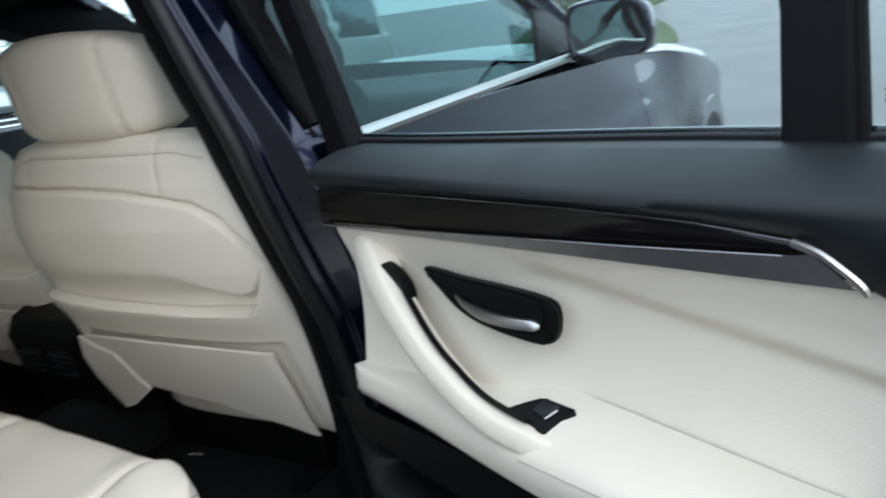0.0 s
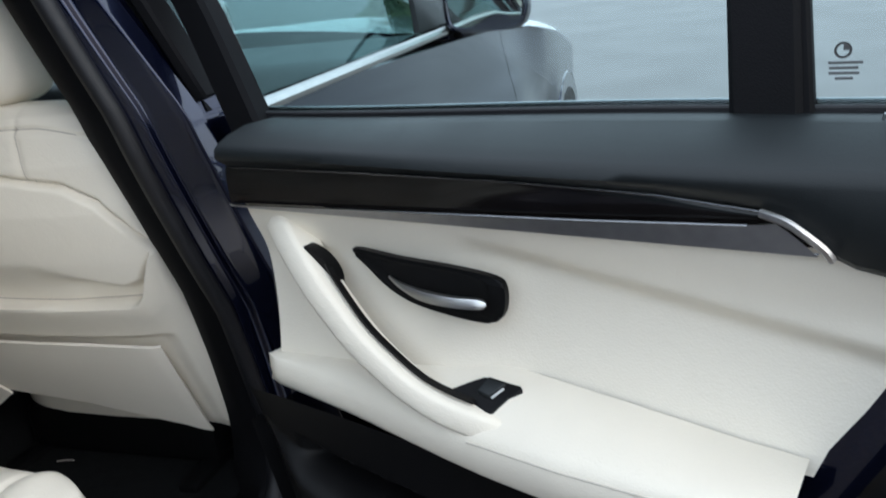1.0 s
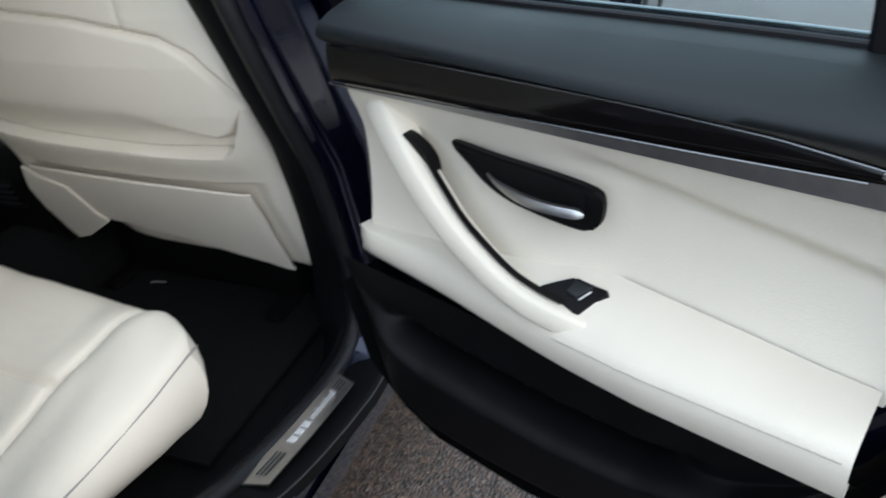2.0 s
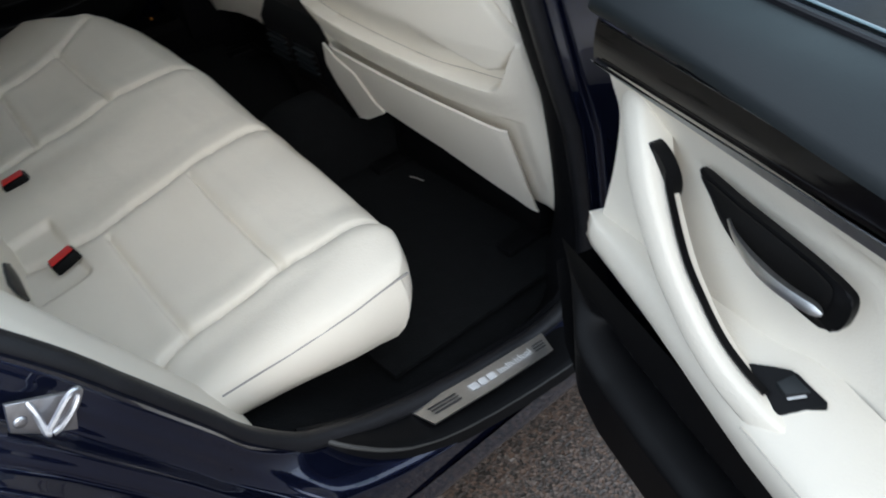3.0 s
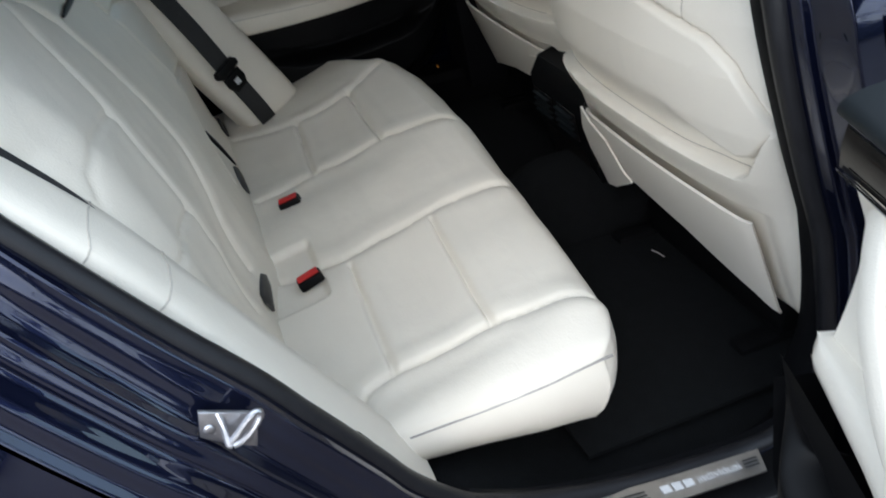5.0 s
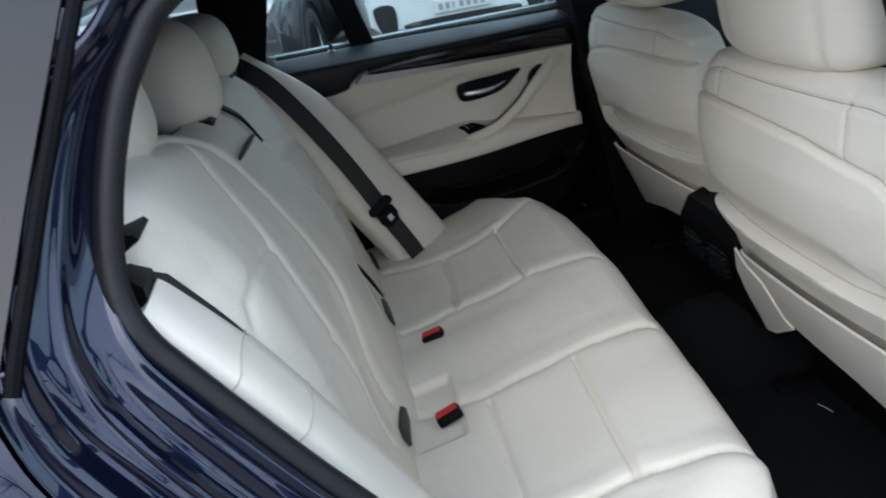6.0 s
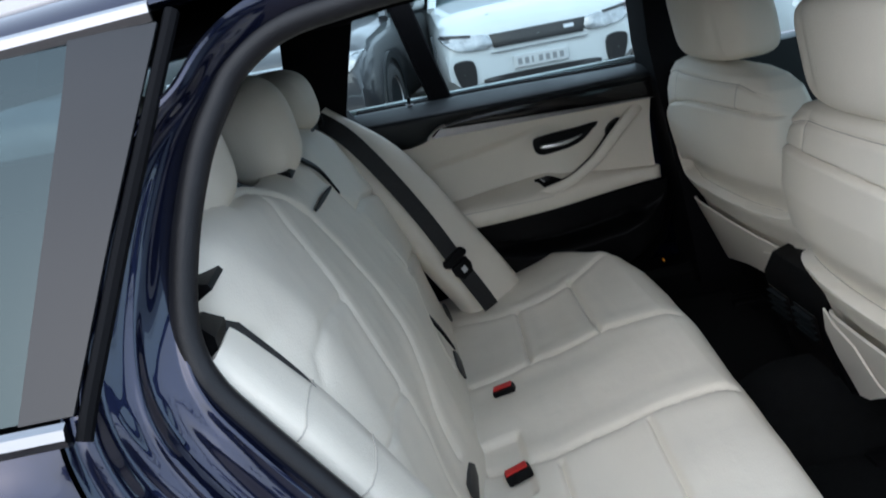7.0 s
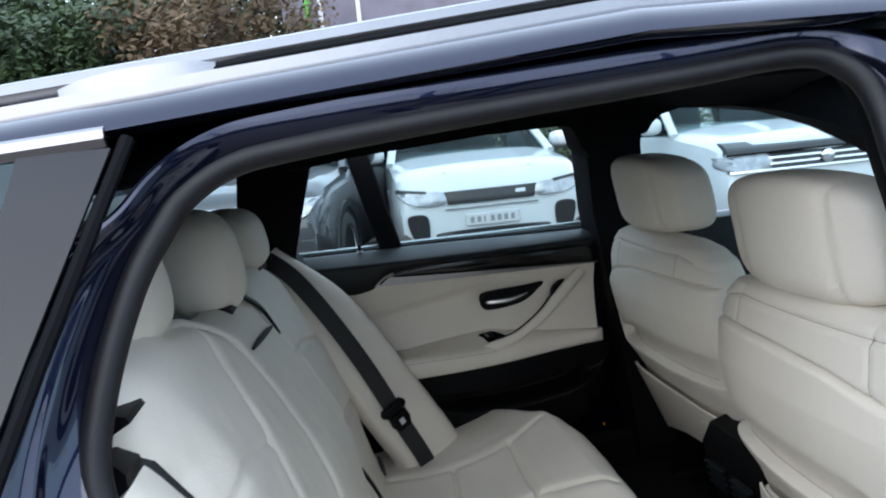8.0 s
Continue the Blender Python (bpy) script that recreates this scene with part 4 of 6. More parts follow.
for pts, wid in (([(0.190, -0.03, 1.062), (0.208, 0.02, 1.035), (0.227, 0.077, 1.000), (0.251, 0.105, 0.945)], 0.012), ([(0.241, 0.067, 0.968), (0.236, -0.06, 0.978), (0.232, -0.165, 0.985)], 0.008), ([(0.352, 0.17, 0.66), (0.39, 0.19, 0.58), (0.415, 0.20, 0.52)], 0.016)):
    part("strap_slot", sweep(smoothline([Vector(p) + Vector((0.012, 0, 0.004)) for p in pts], 16), band(wid, 0.006), up=(0.9, 0, 0.4), scale=lambda t: 0.35 + 0.75 * math.sin(math.pi * min(1.0, 0.12 + 0.8 * t))), PLASTIC, bench, "black strap slot")


# ---- seat belts ----
def belt(pts, name, label, width=0.046, up=(0.9, 0.05, 0.42), latch=None):
    top = thing(name, label, "seat belt", "rear seat belts")
    line = smoothline(pts, 40)
    part("webbing", sweep(line, band(width, 0.0022, 0.0006), up=up), WEB, top)
    if latch is not None:
        p = Vector(latch)
        m = look(p, Vector(pts[-1]))
        n_ = Vector(up).normalized()
        d_ = (Vector(pts[-2]) - p).normalized()
        s_ = d_.cross(n_).normalized()
        at = lambda a, b, c: p + s_ * a + d_ * b + n_ * c
        part("latch_tongue", prism([(-0.026, -0.01), (0.026, -0.01), (0.028, 0.015), (0.018, 0.036), (-0.018, 0.036), (-0.028, 0.015)], lambda a, b, c: at(a, b, 0.002 + c), 0.010, 0.003), PLASTIC, top, "black latch tongue")
        part("belt_stop", prism([(-0.036, -0.030), (-0.030, -0.038), (0.030, -0.038), (0.036, -0.030), (0.036, -0.020), (0.030, -0.014), (-0.030, -0.014), (-0.036, -0.020)], lambda a, b, c: at(a, b, c - 0.004), 0.020, 0.005), PLASTIC, top)
        part("tongue_print", prism([(-0.007, 0.006), (0.007, 0.006), (0.007, 0.022), (-0.007, 0.022)], lambda a, b, c: at(a, b, 0.0125 + c), 0.001), PALE, top)
    return top


belt([(0.19, 0.62, 1.04), (0.265, 0.565, 0.985), (0.34, 0.548, 0.88), (0.42, 0.538, 0.74), (0.487, 0.530, 0.60), (0.535, 0.535, 0.50), (0.56, 0.545, 0.44)], "seat_belt", "black seat belt lying over the ivory side bolster", up=(0.38, -0.88, 0.22), latch=(0.487, 0.528, 0.60))
belt([(0.14, -0.665, 1.06), (0.172, -0.66, 1.035), (0.205, -0.648, 0.985), (0.245, -0.643, 0.922), (0.27, -0.655, 0.870), (0.285, -0.675, 0.82)], "seat_belt", "black seat belt beside the ivory backrest", 0.03, (0.75, -0.35, 0.55))
guide = part("belt_guide", box(0.12, 0.22, 0.585, 0.655, 1.015, 1.04, 0.008), PLASTIC, car, "black belt guide")
# solid black block stands in for the shaded hollow at the bolster's end
part("latch_cavity_block", prism([(0.06, 0.92), (0.150, 0.945), (0.172, 0.972), (0.190, 0.998), (0.190, 1.018), (0.176, 1.034), (0.06, 1.040)], lambda a, b, c: (a, -0.700 + c, b), 0.085, 0.006), PLASTIC, car, "solid black block in place of the dark latch cavity")
part("latch_cover", prism([(0.09, 1.050), (0.160, 1.050), (0.178, 1.050), (0.196, 1.060), (0.193, 1.066), (0.176, 1.070), (0.09, 1.074)], lambda a, b, c: (a, -0.685 + c, b), 0.085, 0.004), PLASTIC, car, "black wedge-shaped latch cover")


# ---- front seats ----
SZ = [0.36, 0.43, 0.52, 0.60, 0.70, 0.78, 0.86, 0.93, 0.975, 1.0, 1.015, 1.022]
SW = [0.285, 0.310, 0.312, 0.310, 0.306, 0.304, 0.300, 0.290, 0.270, 0.240, 0.188, 0.02]
SX = [1.205, 1.165, 1.128, 1.095, 1.055, 1.030, 1.016, 1.014, 1.020, 1.030, 1.044, 1.06]
ST = [0.16, 0.18, 0.18, 0.175, 0.17, 0.165, 0.155, 0.14, 0.12, 0.09, 0.055, 0.01]


PAD_O, PAD_Z = [-0.30, -0.21, -0.07, 0.07, 0.205, 0.250, 0.275, 0.296, 0.31], [0.926, 0.931, 0.931, 0.924, 0.901, 0.874, 0.837, 0.80, 0.79]
LIP_O, LIP_Z = [-0.30, -0.12, 0.03, 0.175, 0.245, 0.257, 0.268, 0.285, 0.296, 0.31], [0.716, 0.709, 0.707, 0.705, 0.705, 0.710, 0.722, 0.762, 0.790, 0.795]


def seat_seams(y, z, o):
    """How far the rear face of a front seat stands back from its base form."""
    a = abs(y)
    oa = y * o
    pad, lip = lerp(oa, PAD_O, PAD_Z), lerp(oa, LIP_O, LIP_Z)
    # upper band with its upright seams
    out = -0.002 * groove(oa - 0.145 - 0.12 * max(0.0, 0.99 - z), 0.0045) * sstep(pad, pad + 0.008, z)
    out -= 0.002 * groove(oa + 0.175, 0.0045) * sstep(pad, pad + 0.008, z)
    out -= 0.004 * groove(z - 0.985 + 0.6 * max(0.0, a - 0.17) ** 1.4, 0.004)
    # pad: stands proud under its upper seam, turns under above the shell's lip
    on = sstep(pad + 0.003, pad - 0.006, z)
    low, soft = lerp(oa, [0.1, 0.18, 0.245, 0.268, 0.288, 0.297], [0.79, 0.756, 0.736, 0.745, 0.775, 0.79]), lerp(oa, [0.08, 0.19], [0.07, 0.010])
    under = sstep(low + 0.004, low - soft, z)
    out += on * (0.005 + 0.004 * math.exp(-((z - 0.84) / 0.06) ** 2)) * sstep(lip - 0.004, lip + 0.004, z)
    out -= (0.017 + 0.009 * sstep(0.12, 0.2, oa)) * under * sstep(lip - 0.004, lip + 0.004, z)
    out -= 0.010 * groove(z - pad - 0.002, 0.0040)
    # shell: a lip, a plate that leans in, the pocket's edge
    out += 0.014 * sstep(lip + 0.004, lip - 0.004, z) * (1 - 0.9 * sstep(lip - 0.004, 0.635, z))
    out -= 0.012 * sstep(0.642, 0.630, z) * (1 - sstep(0.25, 0.285, oa)) * (1 - sstep(0.225, 0.26, -oa))
    return out


def seat_point(y, z, o, lift):
    """A point on the rear face of a front seat's backrest, y from its middle."""
    w, xr, t = lerp(z, SZ, SW), lerp(z, SZ, SX), lerp(z, SZ, ST)
    cy = max(-0.999, min(0.999, y / w))
    cx = -max(0.0, 1 - (abs(cy) ** (1 / 0.55)) ** 2) ** 0.21
    return xr + t / 2 + t / 2 * cx + 0.0175 * cy * cy - seat_seams(y, z, o) * sstep(0.05, 0.4, -cx) - lift


def front_seat(yc, label, slide=0.0, rise=0.0):
    base = Vector((1.25, yc, 0.275))
    seat = thing("front_seat", label, "car seat", "front seats", Matrix.Translation(base + Vector((slide, 0, 0))))
    off = lambda x, y, z: Vector((x, yc + y, max(z, lerp(-y if yc < 0 else y, [-0.15, 0.05, 0.22, 0.31], [0.50, 0.475, 0.43, 0.385])))) - base
    rows = []
    n = 340
    for j in range(231):
        z = 0.36 + 0.662 * (1 - (1 - j / 230) ** 1.2)
        w, xr, t = lerp(z, SZ, SW), lerp(z, SZ, SX), lerp(z, SZ, ST)
        row = []
        for i in range(n):
            a = 2 * math.pi * i / n
            p = lambda c, k: math.copysign(abs(c) ** k, c)
            cx, cy = p(math.cos(a), 0.42), p(math.sin(a), 0.55)
            y = w * cy
            rear = max(0.0, -cx)
            x = xr + t / 2 + t / 2 * cx + 0.05 * cy * cy * 0.35
            x -= seat_seams(y, z, -1 if yc < 0 else 1) * sstep(0.05, 0.4, rear)
            if cx > 0:
                x -= 0.03 * (1 - cy * cy) * cx
            row.append(off(x, y, z))
        rows.append(row)
    bm = sheet(rows, closed_u=True)
    bm.verts.ensure_lookup_table()
    bm.faces.new(bm.verts[:n])
    part("backrest", bm, LEATHER, seat, "ivory leather backrest with a moulded rear shell", angle=55)
    o = -1 if yc < 0 else 1
    # pad and lip lines are crease shade laid on in brown; the rest is stitching
    seams = [[(o * a, lerp(a, PAD_O, PAD_Z) + 0.0025) for a in [-0.27 + 0.54 * i / 60 for i in range(61)]],
             [(o * (0.145 + 0.12 * max(0.0, 0.99 - z)), z) for z in [0.915 + 0.075 * i / 20 for i in range(21)]],
             [(o * -0.175, z) for z in [0.935 + 0.05 * i / 16 for i in range(17)]],
             [(o * a, 0.985 - 0.6 * max(0.0, abs(a) - 0.17) ** 1.4) for a in [-0.235 + 0.47 * i / 50 for i in range(51)]],
             [(o * a, lerp(a, LIP_O, LIP_Z) + 0.006) for a in [-0.25 + 0.52 * i / 60 for i in range(61)]]]
    for line in seams:
        part("seam", sweep([off(seat_point(y, z, o, -0.0002), y, z) for y, z in line], ring(0.0008, 6), up=(1, 0, 0)), SEAMCREASE, seat, "brown line of stitching and painted crease shade")
    lines = (-0.115, 0.10)
    hr = part("headrest", rounded(1.062, yc + (0.025 if yc < 0 else -0.0), 1.100 + rise, 0.062, 0.178, 0.090, 0.45, 90, 44, lines, fn=lambda v, x, y, z: Vector((v.x + 0.028 * y * y - 0.015 * z, v.y, v.z - 0.020 * y * y * max(0, z))) - base), LEATHER, seat, "ivory leather headrest")
    for dy in (-0.06, 0.06):
        part("headrest_post", sweep([off(1.075, dy, 0.99), off(1.07, dy, 1.04)], ring(0.007, 10), up=(1, 0, 0)), CHROME, hr)
    def pocket(u, v):
        y = o * (-0.225 + 0.485 * u)
        low = lerp(-y if yc < 0 else y, [-0.15, 0.05, 0.22, 0.31], [0.50, 0.475, 0.43, 0.385]) + 0.008
        z = low + (0.632 - 0.010 * abs(2 * u - 1) ** 3 - low) * v
        edge = math.sin(math.pi * min(1.0, max(0.0, u))) ** 0.45
        bulge = 0.014 * edge * (0.25 + 0.75 * v)
        return Vector((lerp(z, SZ, SX) + 0.006 - 0.010 * edge - bulge, yc + y, z)) - base
    pk = part("seat_pocket", thick(grid(pocket, 44, 18), 0.005), SHELL, seat, "ivory seat-back pocket")
    s = 1 if yc < 0 else -1
    raw = lambda x, y, z: Vector((x, yc + s * (y + 0.022), z - 0.012)) - base
    part("pocket_flap", thick(sheet([[raw(1.090, 0.222, 0.630), raw(1.085, 0.18, 0.615), raw(1.085, 0.12, 0.60)], [raw(1.105, 0.242, 0.575), raw(1.10, 0.20, 0.57), raw(1.10, 0.11, 0.565)], [raw(1.125, 0.242, 0.52), raw(1.12, 0.20, 0.52), raw(1.115, 0.10, 0.53)], [raw(1.145, 0.225, 0.465), raw(1.14, 0.18, 0.475), raw(1.125, 0.095, 0.515)], [raw(1.152, 0.212, 0.440), raw(1.145, 0.17, 0.455), raw(1.128, 0.090, 0.508)]]), 0.004), SHELL, pk, "ivory pocket flap")
    part("seat_squab", rounded(1.50, yc, 0.44, 0.27, 0.27, 0.085, 0.45, 50, 20, fn=lambda v, x, y, z: v - base), LEATHER, seat)
    part("seat_base", box(-0.02, 0.42, -0.22, 0.22, 0.03, 0.13, 0.02), PLASTIC, seat, "black seat base")
    for dy in (-0.2, 0.2):
        part("seat_rail", box(-0.10, 0.45, dy - 0.02, dy + 0.02, 0.0, 0.04, 0.005), PLASTIC, seat)
    return seat


front_seat(-0.385, "ivory leather front seat with a seat-back pocket, by the open door")
front_seat(0.375, "ivory leather front seat with a seat-back pocket, across the cabin", 0.075, 0.014)

# ---- rear end of the centre console ----
console = thing("centre_console", "black rear centre console with air vents", "console", m=Matrix.Translation((1.205, 0.035, 0.340)))
bm = sheet([[(x, y, z) for y in (-0.120, -0.113, -0.05, 0.0, 0.05, 0.113, 0.120)] for x, z in ((0.9, -0.12), (0.0, -0.12), (-0.02, 0.02), (-0.06, 0.14), (-0.08, 0.24), (-0.06, 0.28), (0.0, 0.30), (0.9, 0.30))])
for f in ((-0.120,), (0.120,)):
    y = f[0]
    vs = [bm.verts.new((x, y, z)) for x, z in ((0.9, -0.12), (0.0, -0.12), (-0.02, 0.02), (-0.06, 0.14), (-0.08, 0.24), (-0.06, 0.28), (0.0, 0.30), (0.9, 0.30))]
    bm.faces.new(vs)
part("body", bm, PLASTIC, console)
for s in (-1, 1):
    vent = part("air_vent", prism([(s * 0.052 - 0.042, 0.15), (s * 0.052 + 0.042, 0.15), (s * 0.052 + 0.042, 0.22), (s * 0.052 - 0.042, 0.22)], lambda a, b, c: (-0.066 - 0.2 * (b - 0.14) - c, a, b), 0.004, 0.002), PIANO, console, "gloss black air vent")
    for k in range(4):
        z = 0.163 + 0.015 * k
        part("vent_slat", box(-0.080 - 0.2 * (z - 0.14), -0.066 - 0.2 * (z - 0.14), s * 0.052 - 0.036, s * 0.052 + 0.036, z, z + 0.003), SOFT, vent)
part("lower_panel", prism([(-0.085, -0.05), (0.085, -0.05), (0.09, 0.12), (-0.09, 0.12)], lambda a, b, c: (-0.012 - 0.3 * max(0, b) - c, a, b), 0.006, 0.003), PIANO, console)
part("catch", lathe([(0.0, -0.012), (0.006, -0.010), (0.008, 0.0)], 12, "x", (-0.02, -0.06, 0.02)), CHROME, console, "small chrome catch")

# ---- floor mats ----
for s in (-1, 1):
    mat_ob = part("floor_mat", thick(grid(lambda u, v: (0.80 + 0.46 * u, s * (0.16 + 0.52 * v), 0.302 + 0.004 * noise.noise(Vector((u * 4, v * 4, s * 2)))), 16, 16), 0.008), CARPET, None)
    tagged(mat_ob, "black carpet floor mat in the rear footwell", "floor mat", "floor mats")
clip = part("mat_clip", sweep([(1.186, -0.268, 0.314), (1.191, -0.283, 0.315), (1.195, -0.300, 0.314)], band(0.003, 0.003, 0.001)), STITCH, None, "pale plastic mat clip")
tagged(clip, "pale plastic clip lying on the black floor mat", "mat clip")
# ---- rear doors: the same door, open on one side and shut on the other ----
LEDGE_U, LEDGE_Z = [-0.03, 0.0, 0.138, 0.229, 0.295, 0.34, 0.442, 0.544, 0.70], [0.702, 0.705, 0.722, 0.738, 0.745, 0.738, 0.726, 0.713, 0.70]
LOWER_U, LOWER_Z = [-0.03, 0.024, 0.113, 0.193, 0.266, 0.336, 0.435, 0.552, 0.70], [0.672, 0.670, 0.665, 0.659, 0.654, 0.651, 0.648, 0.645, 0.64]
BOTTOM_U, BOTTOM_Z = [-0.03, 0.0, 0.053, 0.106, 0.2, 0.30, 0.40, 0.50, 0.60, 0.66], [0.60, 0.52, 0.46, 0.43, 0.42, 0.42, 0.44, 0.50, 0.62, 0.72]


def rear_u(z):
    return lerp(z, [0.62, 0.719, 0.758, 0.80, 0.90, 1.02], [0.575, 0.612, 0.636, 0.658, 0.70, 0.76])


def rear_door(name, m, sgn, label):
    door = thing(name, label, "car door", "rear doors", m)
    P = lambda u, w, z: Vector((u, sgn * w, z))
    # leather face above the armrest
    def face(u, v):
        z0 = lerp(u * 0.66, LEDGE_U, LEDGE_Z) - 0.012
        z = z0 + (0.906 + 0.005 * u - z0) * v
        uu = -0.012 + (rear_u(z) + 0.012) * u
        w = -0.012 * math.sin(math.pi * v) - 0.014 * sstep(0.0, 0.35, 1 - v) + 0.006
        d = seg_dist(uu, z, [(0.30, 0.862), (0.42, 0.848), (0.55, 0.835), (0.70, 0.80)])
        w -= 0.018 * sstep(0.014, -0.014, (z - lerp(uu, [0.25, 0.42, 0.7], [0.885, 0.850, 0.805]))) * sstep(0.24, 0.36, uu)
        return P(uu, w, z)
    panel = part("door_panel", grid(face, 70, 40), LEATHER, door, "ivory leather door panel", angle=60)
    # armrest shelf and its rolled edge
    rows = []
    for i in range(61):
        u = -0.022 + 0.62 * i / 60
        lz, bz_ = lerp(u, LEDGE_U, LEDGE_Z), lerp(u, LOWER_U, LOWER_Z)
        dep = lerp(u, [-0.022, 0.0, 0.13, 0.31, 0.40, 0.6], [0.004, 0.012, 0.026, 0.052, 0.060, 0.062])
        top = 0.704
        end = 1 - 0.6 * (max(0, 0.02 - (u + 0.022)) / 0.02) ** 2
        rows.append([P(u, -0.026, lz), P(u, dep * 0.3, lz * 0.6 + top * 0.4 + 0.002), P(u, dep * 0.7, top * 0.85 + lz * 0.15 + 0.002), P(u, dep * 0.9 * end, top), P(u, dep * end, top - 0.006), P(u, (dep + 0.003) * end, top - 0.016), P(u, dep * end, bz_ + 0.006), P(u, dep * 0.9, bz_), P(u, dep * 0.5, bz_ - 0.002)])
    bm = sheet(rows)
    bm.verts.ensure_lookup_table()
    bm.faces.new(bm.verts[:9])
    arm = part("armrest", bm, LEATHER, door, "ivory leather armrest", angle=65)
    part("seam", sweep([P(u, lerp(u, [0.31, 0.40, 0.6], [0.052, 0.060, 0.062]) + 0.0022, 0.692) for u in [0.30 + 0.29 * i / 20 for i in range(21)]], ring(0.0010, 6)), SEAMTHREAD, arm)
    # pull handle: a curved strap with a dark gap behind
    spine = smoothline([(0.020, -0.004, 0.884), (0.048, 0.012, 0.866), (0.080, 0.028, 0.845), (0.112, 0.039, 0.819), (0.158, 0.046, 0.777), (0.197, 0.049, 0.750), (0.231, 0.050, 0.730), (0.266, 0.050, 0.717), (0.300, 0.047, 0.7085), (0.325, 0.040, 0.700), (0.345, 0.028, 0.690)], 40)
    pull = part("pull_handle", sweep([P(*q) for q in spine], [(-0.0165, -0.03), (-0.0160, -0.004), (-0.0140, 0.001), (-0.010, 0.0032), (0.010, 0.0042), (0.0138, 0.002), (0.0150, -0.003), (0.008, -0.03)], up=lambda t: (0, sgn, 0.15), scale=lambda t: 1.08 - 0.22 * sstep(0.1, 0.6, t) + 0.10 * sstep(0.7, 1.0, t)), LEATHER, door, "ivory leather pull handle", angle=70)
    gap = smoothline([(0.110, 0.025, 0.845), (0.126, 0.032, 0.8315), (0.1695, 0.041, 0.7898), (0.2072, 0.044, 0.7622), (0.2410, 0.045, 0.7418), (0.2732, 0.045, 0.7315), (0.300, 0.042, 0.7240)], 40)
    part("grip_liner", sweep([P(*q) for q in gap], [(-0.0050, -0.012), (-0.0050, -0.004), (-0.0018, -0.005), (-0.0018, -0.012)], up=lambda t: (0, sgn, 0.1)), PLASTIC, pull, "black grip liner")
    cres = [(p.x, p.y) for p in smoothline([(0.080, 0.862, 0), (0.096, 0.861, 0), (0.111, 0.852, 0), (0.122, 0.838, 0), (0.124, 0.822, 0), (0.116, 0.806, 0), (0.104, 0.803, 0), (0.088, 0.815, 0), (0.074, 0.840, 0)], 36, closed=True)]
    part("grip_recess", prism(cres, lambda a, b, c: P(a, 0.004 + c, b), 0.016, 0.003), PLASTIC, pull, "black grip recess")
    # opener in its recess
    bez = [(0.140, 0.862), (0.20, 0.858), (0.27, 0.855), (0.315, 0.850), (0.326, 0.840), (0.325, 0.818), (0.316, 0.804), (0.300, 0.800), (0.26, 0.802), (0.216, 0.809), (0.185, 0.822), (0.160, 0.842)]
    bez = [(p.x, p.y) for p in smoothline([(a, b, 0) for a, b in bez], 48, closed=True)]
    opener = part("opener_bezel", prism(bez, lambda a, b, c: P(a, -0.004 + c, b), 0.008, 0.003), PLASTIC, door, "black opener recess")
    inner = [(0.235 + (a - 0.235) * 0.84 - 0.004, 0.832 + (b - 0.832) * 0.78 + 0.002) for a, b in bez]
    part("opener_cup", sheet([[P(0.235 + (a - 0.235) * k, 0.0045 + d, 0.834 + (b - 0.834) * k) for a, b in inner] for k, d in ((1.0, 0.001), (0.97, 0.0005), (0.8, 0.0003), (0.4, 0.0002), (0.02, 0.0))], closed_u=True), PLASTIC, opener, "black finger cup")
    part("opener_lever", sweep([P(*q) for q in smoothline([(0.190, 0.007, 0.837), (0.210, 0.015, 0.8325), (0.24, 0.020, 0.8270), (0.275, 0.021, 0.8255), (0.312, 0.016, 0.8260)], 30)], [(-0.0062, -0.003), (0.0062, -0.003), (0.005, 0.003), (0.0, 0.0045), (-0.005, 0.003)], up=lambda t: (0, sgn, 0.25), scale=lambda t: (0.25 + 0.75 * sstep(0, 0.6, t)) * (1 - 0.7 * max(0.0, (t - 0.9) / 0.1) ** 2)), ALU, opener, "chrome opener lever")
    # window switch
    swo = [(0.260, 0.027), (0.268, 0.022), (0.284, 0.013), (0.296, 0.004), (0.302, 0.003), (0.336, 0.001), (0.339, 0.004), (0.317, 0.034), (0.312, 0.036), (0.290, 0.033)]
    zt = lambda u, w: lerp(w, [-0.026, 0.016, 0.036, 0.055], [lerp(u, LEDGE_U, LEDGE_Z), lerp(u, LEDGE_U, LEDGE_Z) * 0.6 + 0.2836, lerp(u, LEDGE_U, LEDGE_Z) * 0.15 + 0.6004, 0.704])
    switch = part("switch_panel", prism(swo, lambda a, b, c: P(a, b, zt(a, b) + c - 0.0005), 0.006, 0.002), PLASTIC, door, "black window switch panel")
    part("switch_rocker", prism([(0.302, 0.008), (0.322, 0.007), (0.311, 0.023), (0.298, 0.022)], lambda a, b, c: P(a, b, zt(a, b) + 0.005 + c * (1 + 40 * (0.33 - a))), 0.002, 0.001), SOFT, switch)
    part("switch_print", prism([(0.3210, 0.012), (0.3230, 0.012), (0.3150, 0.023), (0.3130, 0.023)], lambda a, b, c: P(a, b, zt(a, b) + 0.0056 + c), 0.0008), PALE, switch)
    # inlay and aluminium band
    TOPU, TOPZ = [-0.03, 0.17, 0.343, 0.479, 0.561, 0.575], [0.948, 0.950, 0.950, 0.946, 0.938, 0.934]
    BOTU, BOTZ = [-0.03, 0.048, 0.214, 0.406, 0.507, 0.567, 0.575], [0.904, 0.907, 0.913, 0.920, 0.925, 0.928, 0.929]
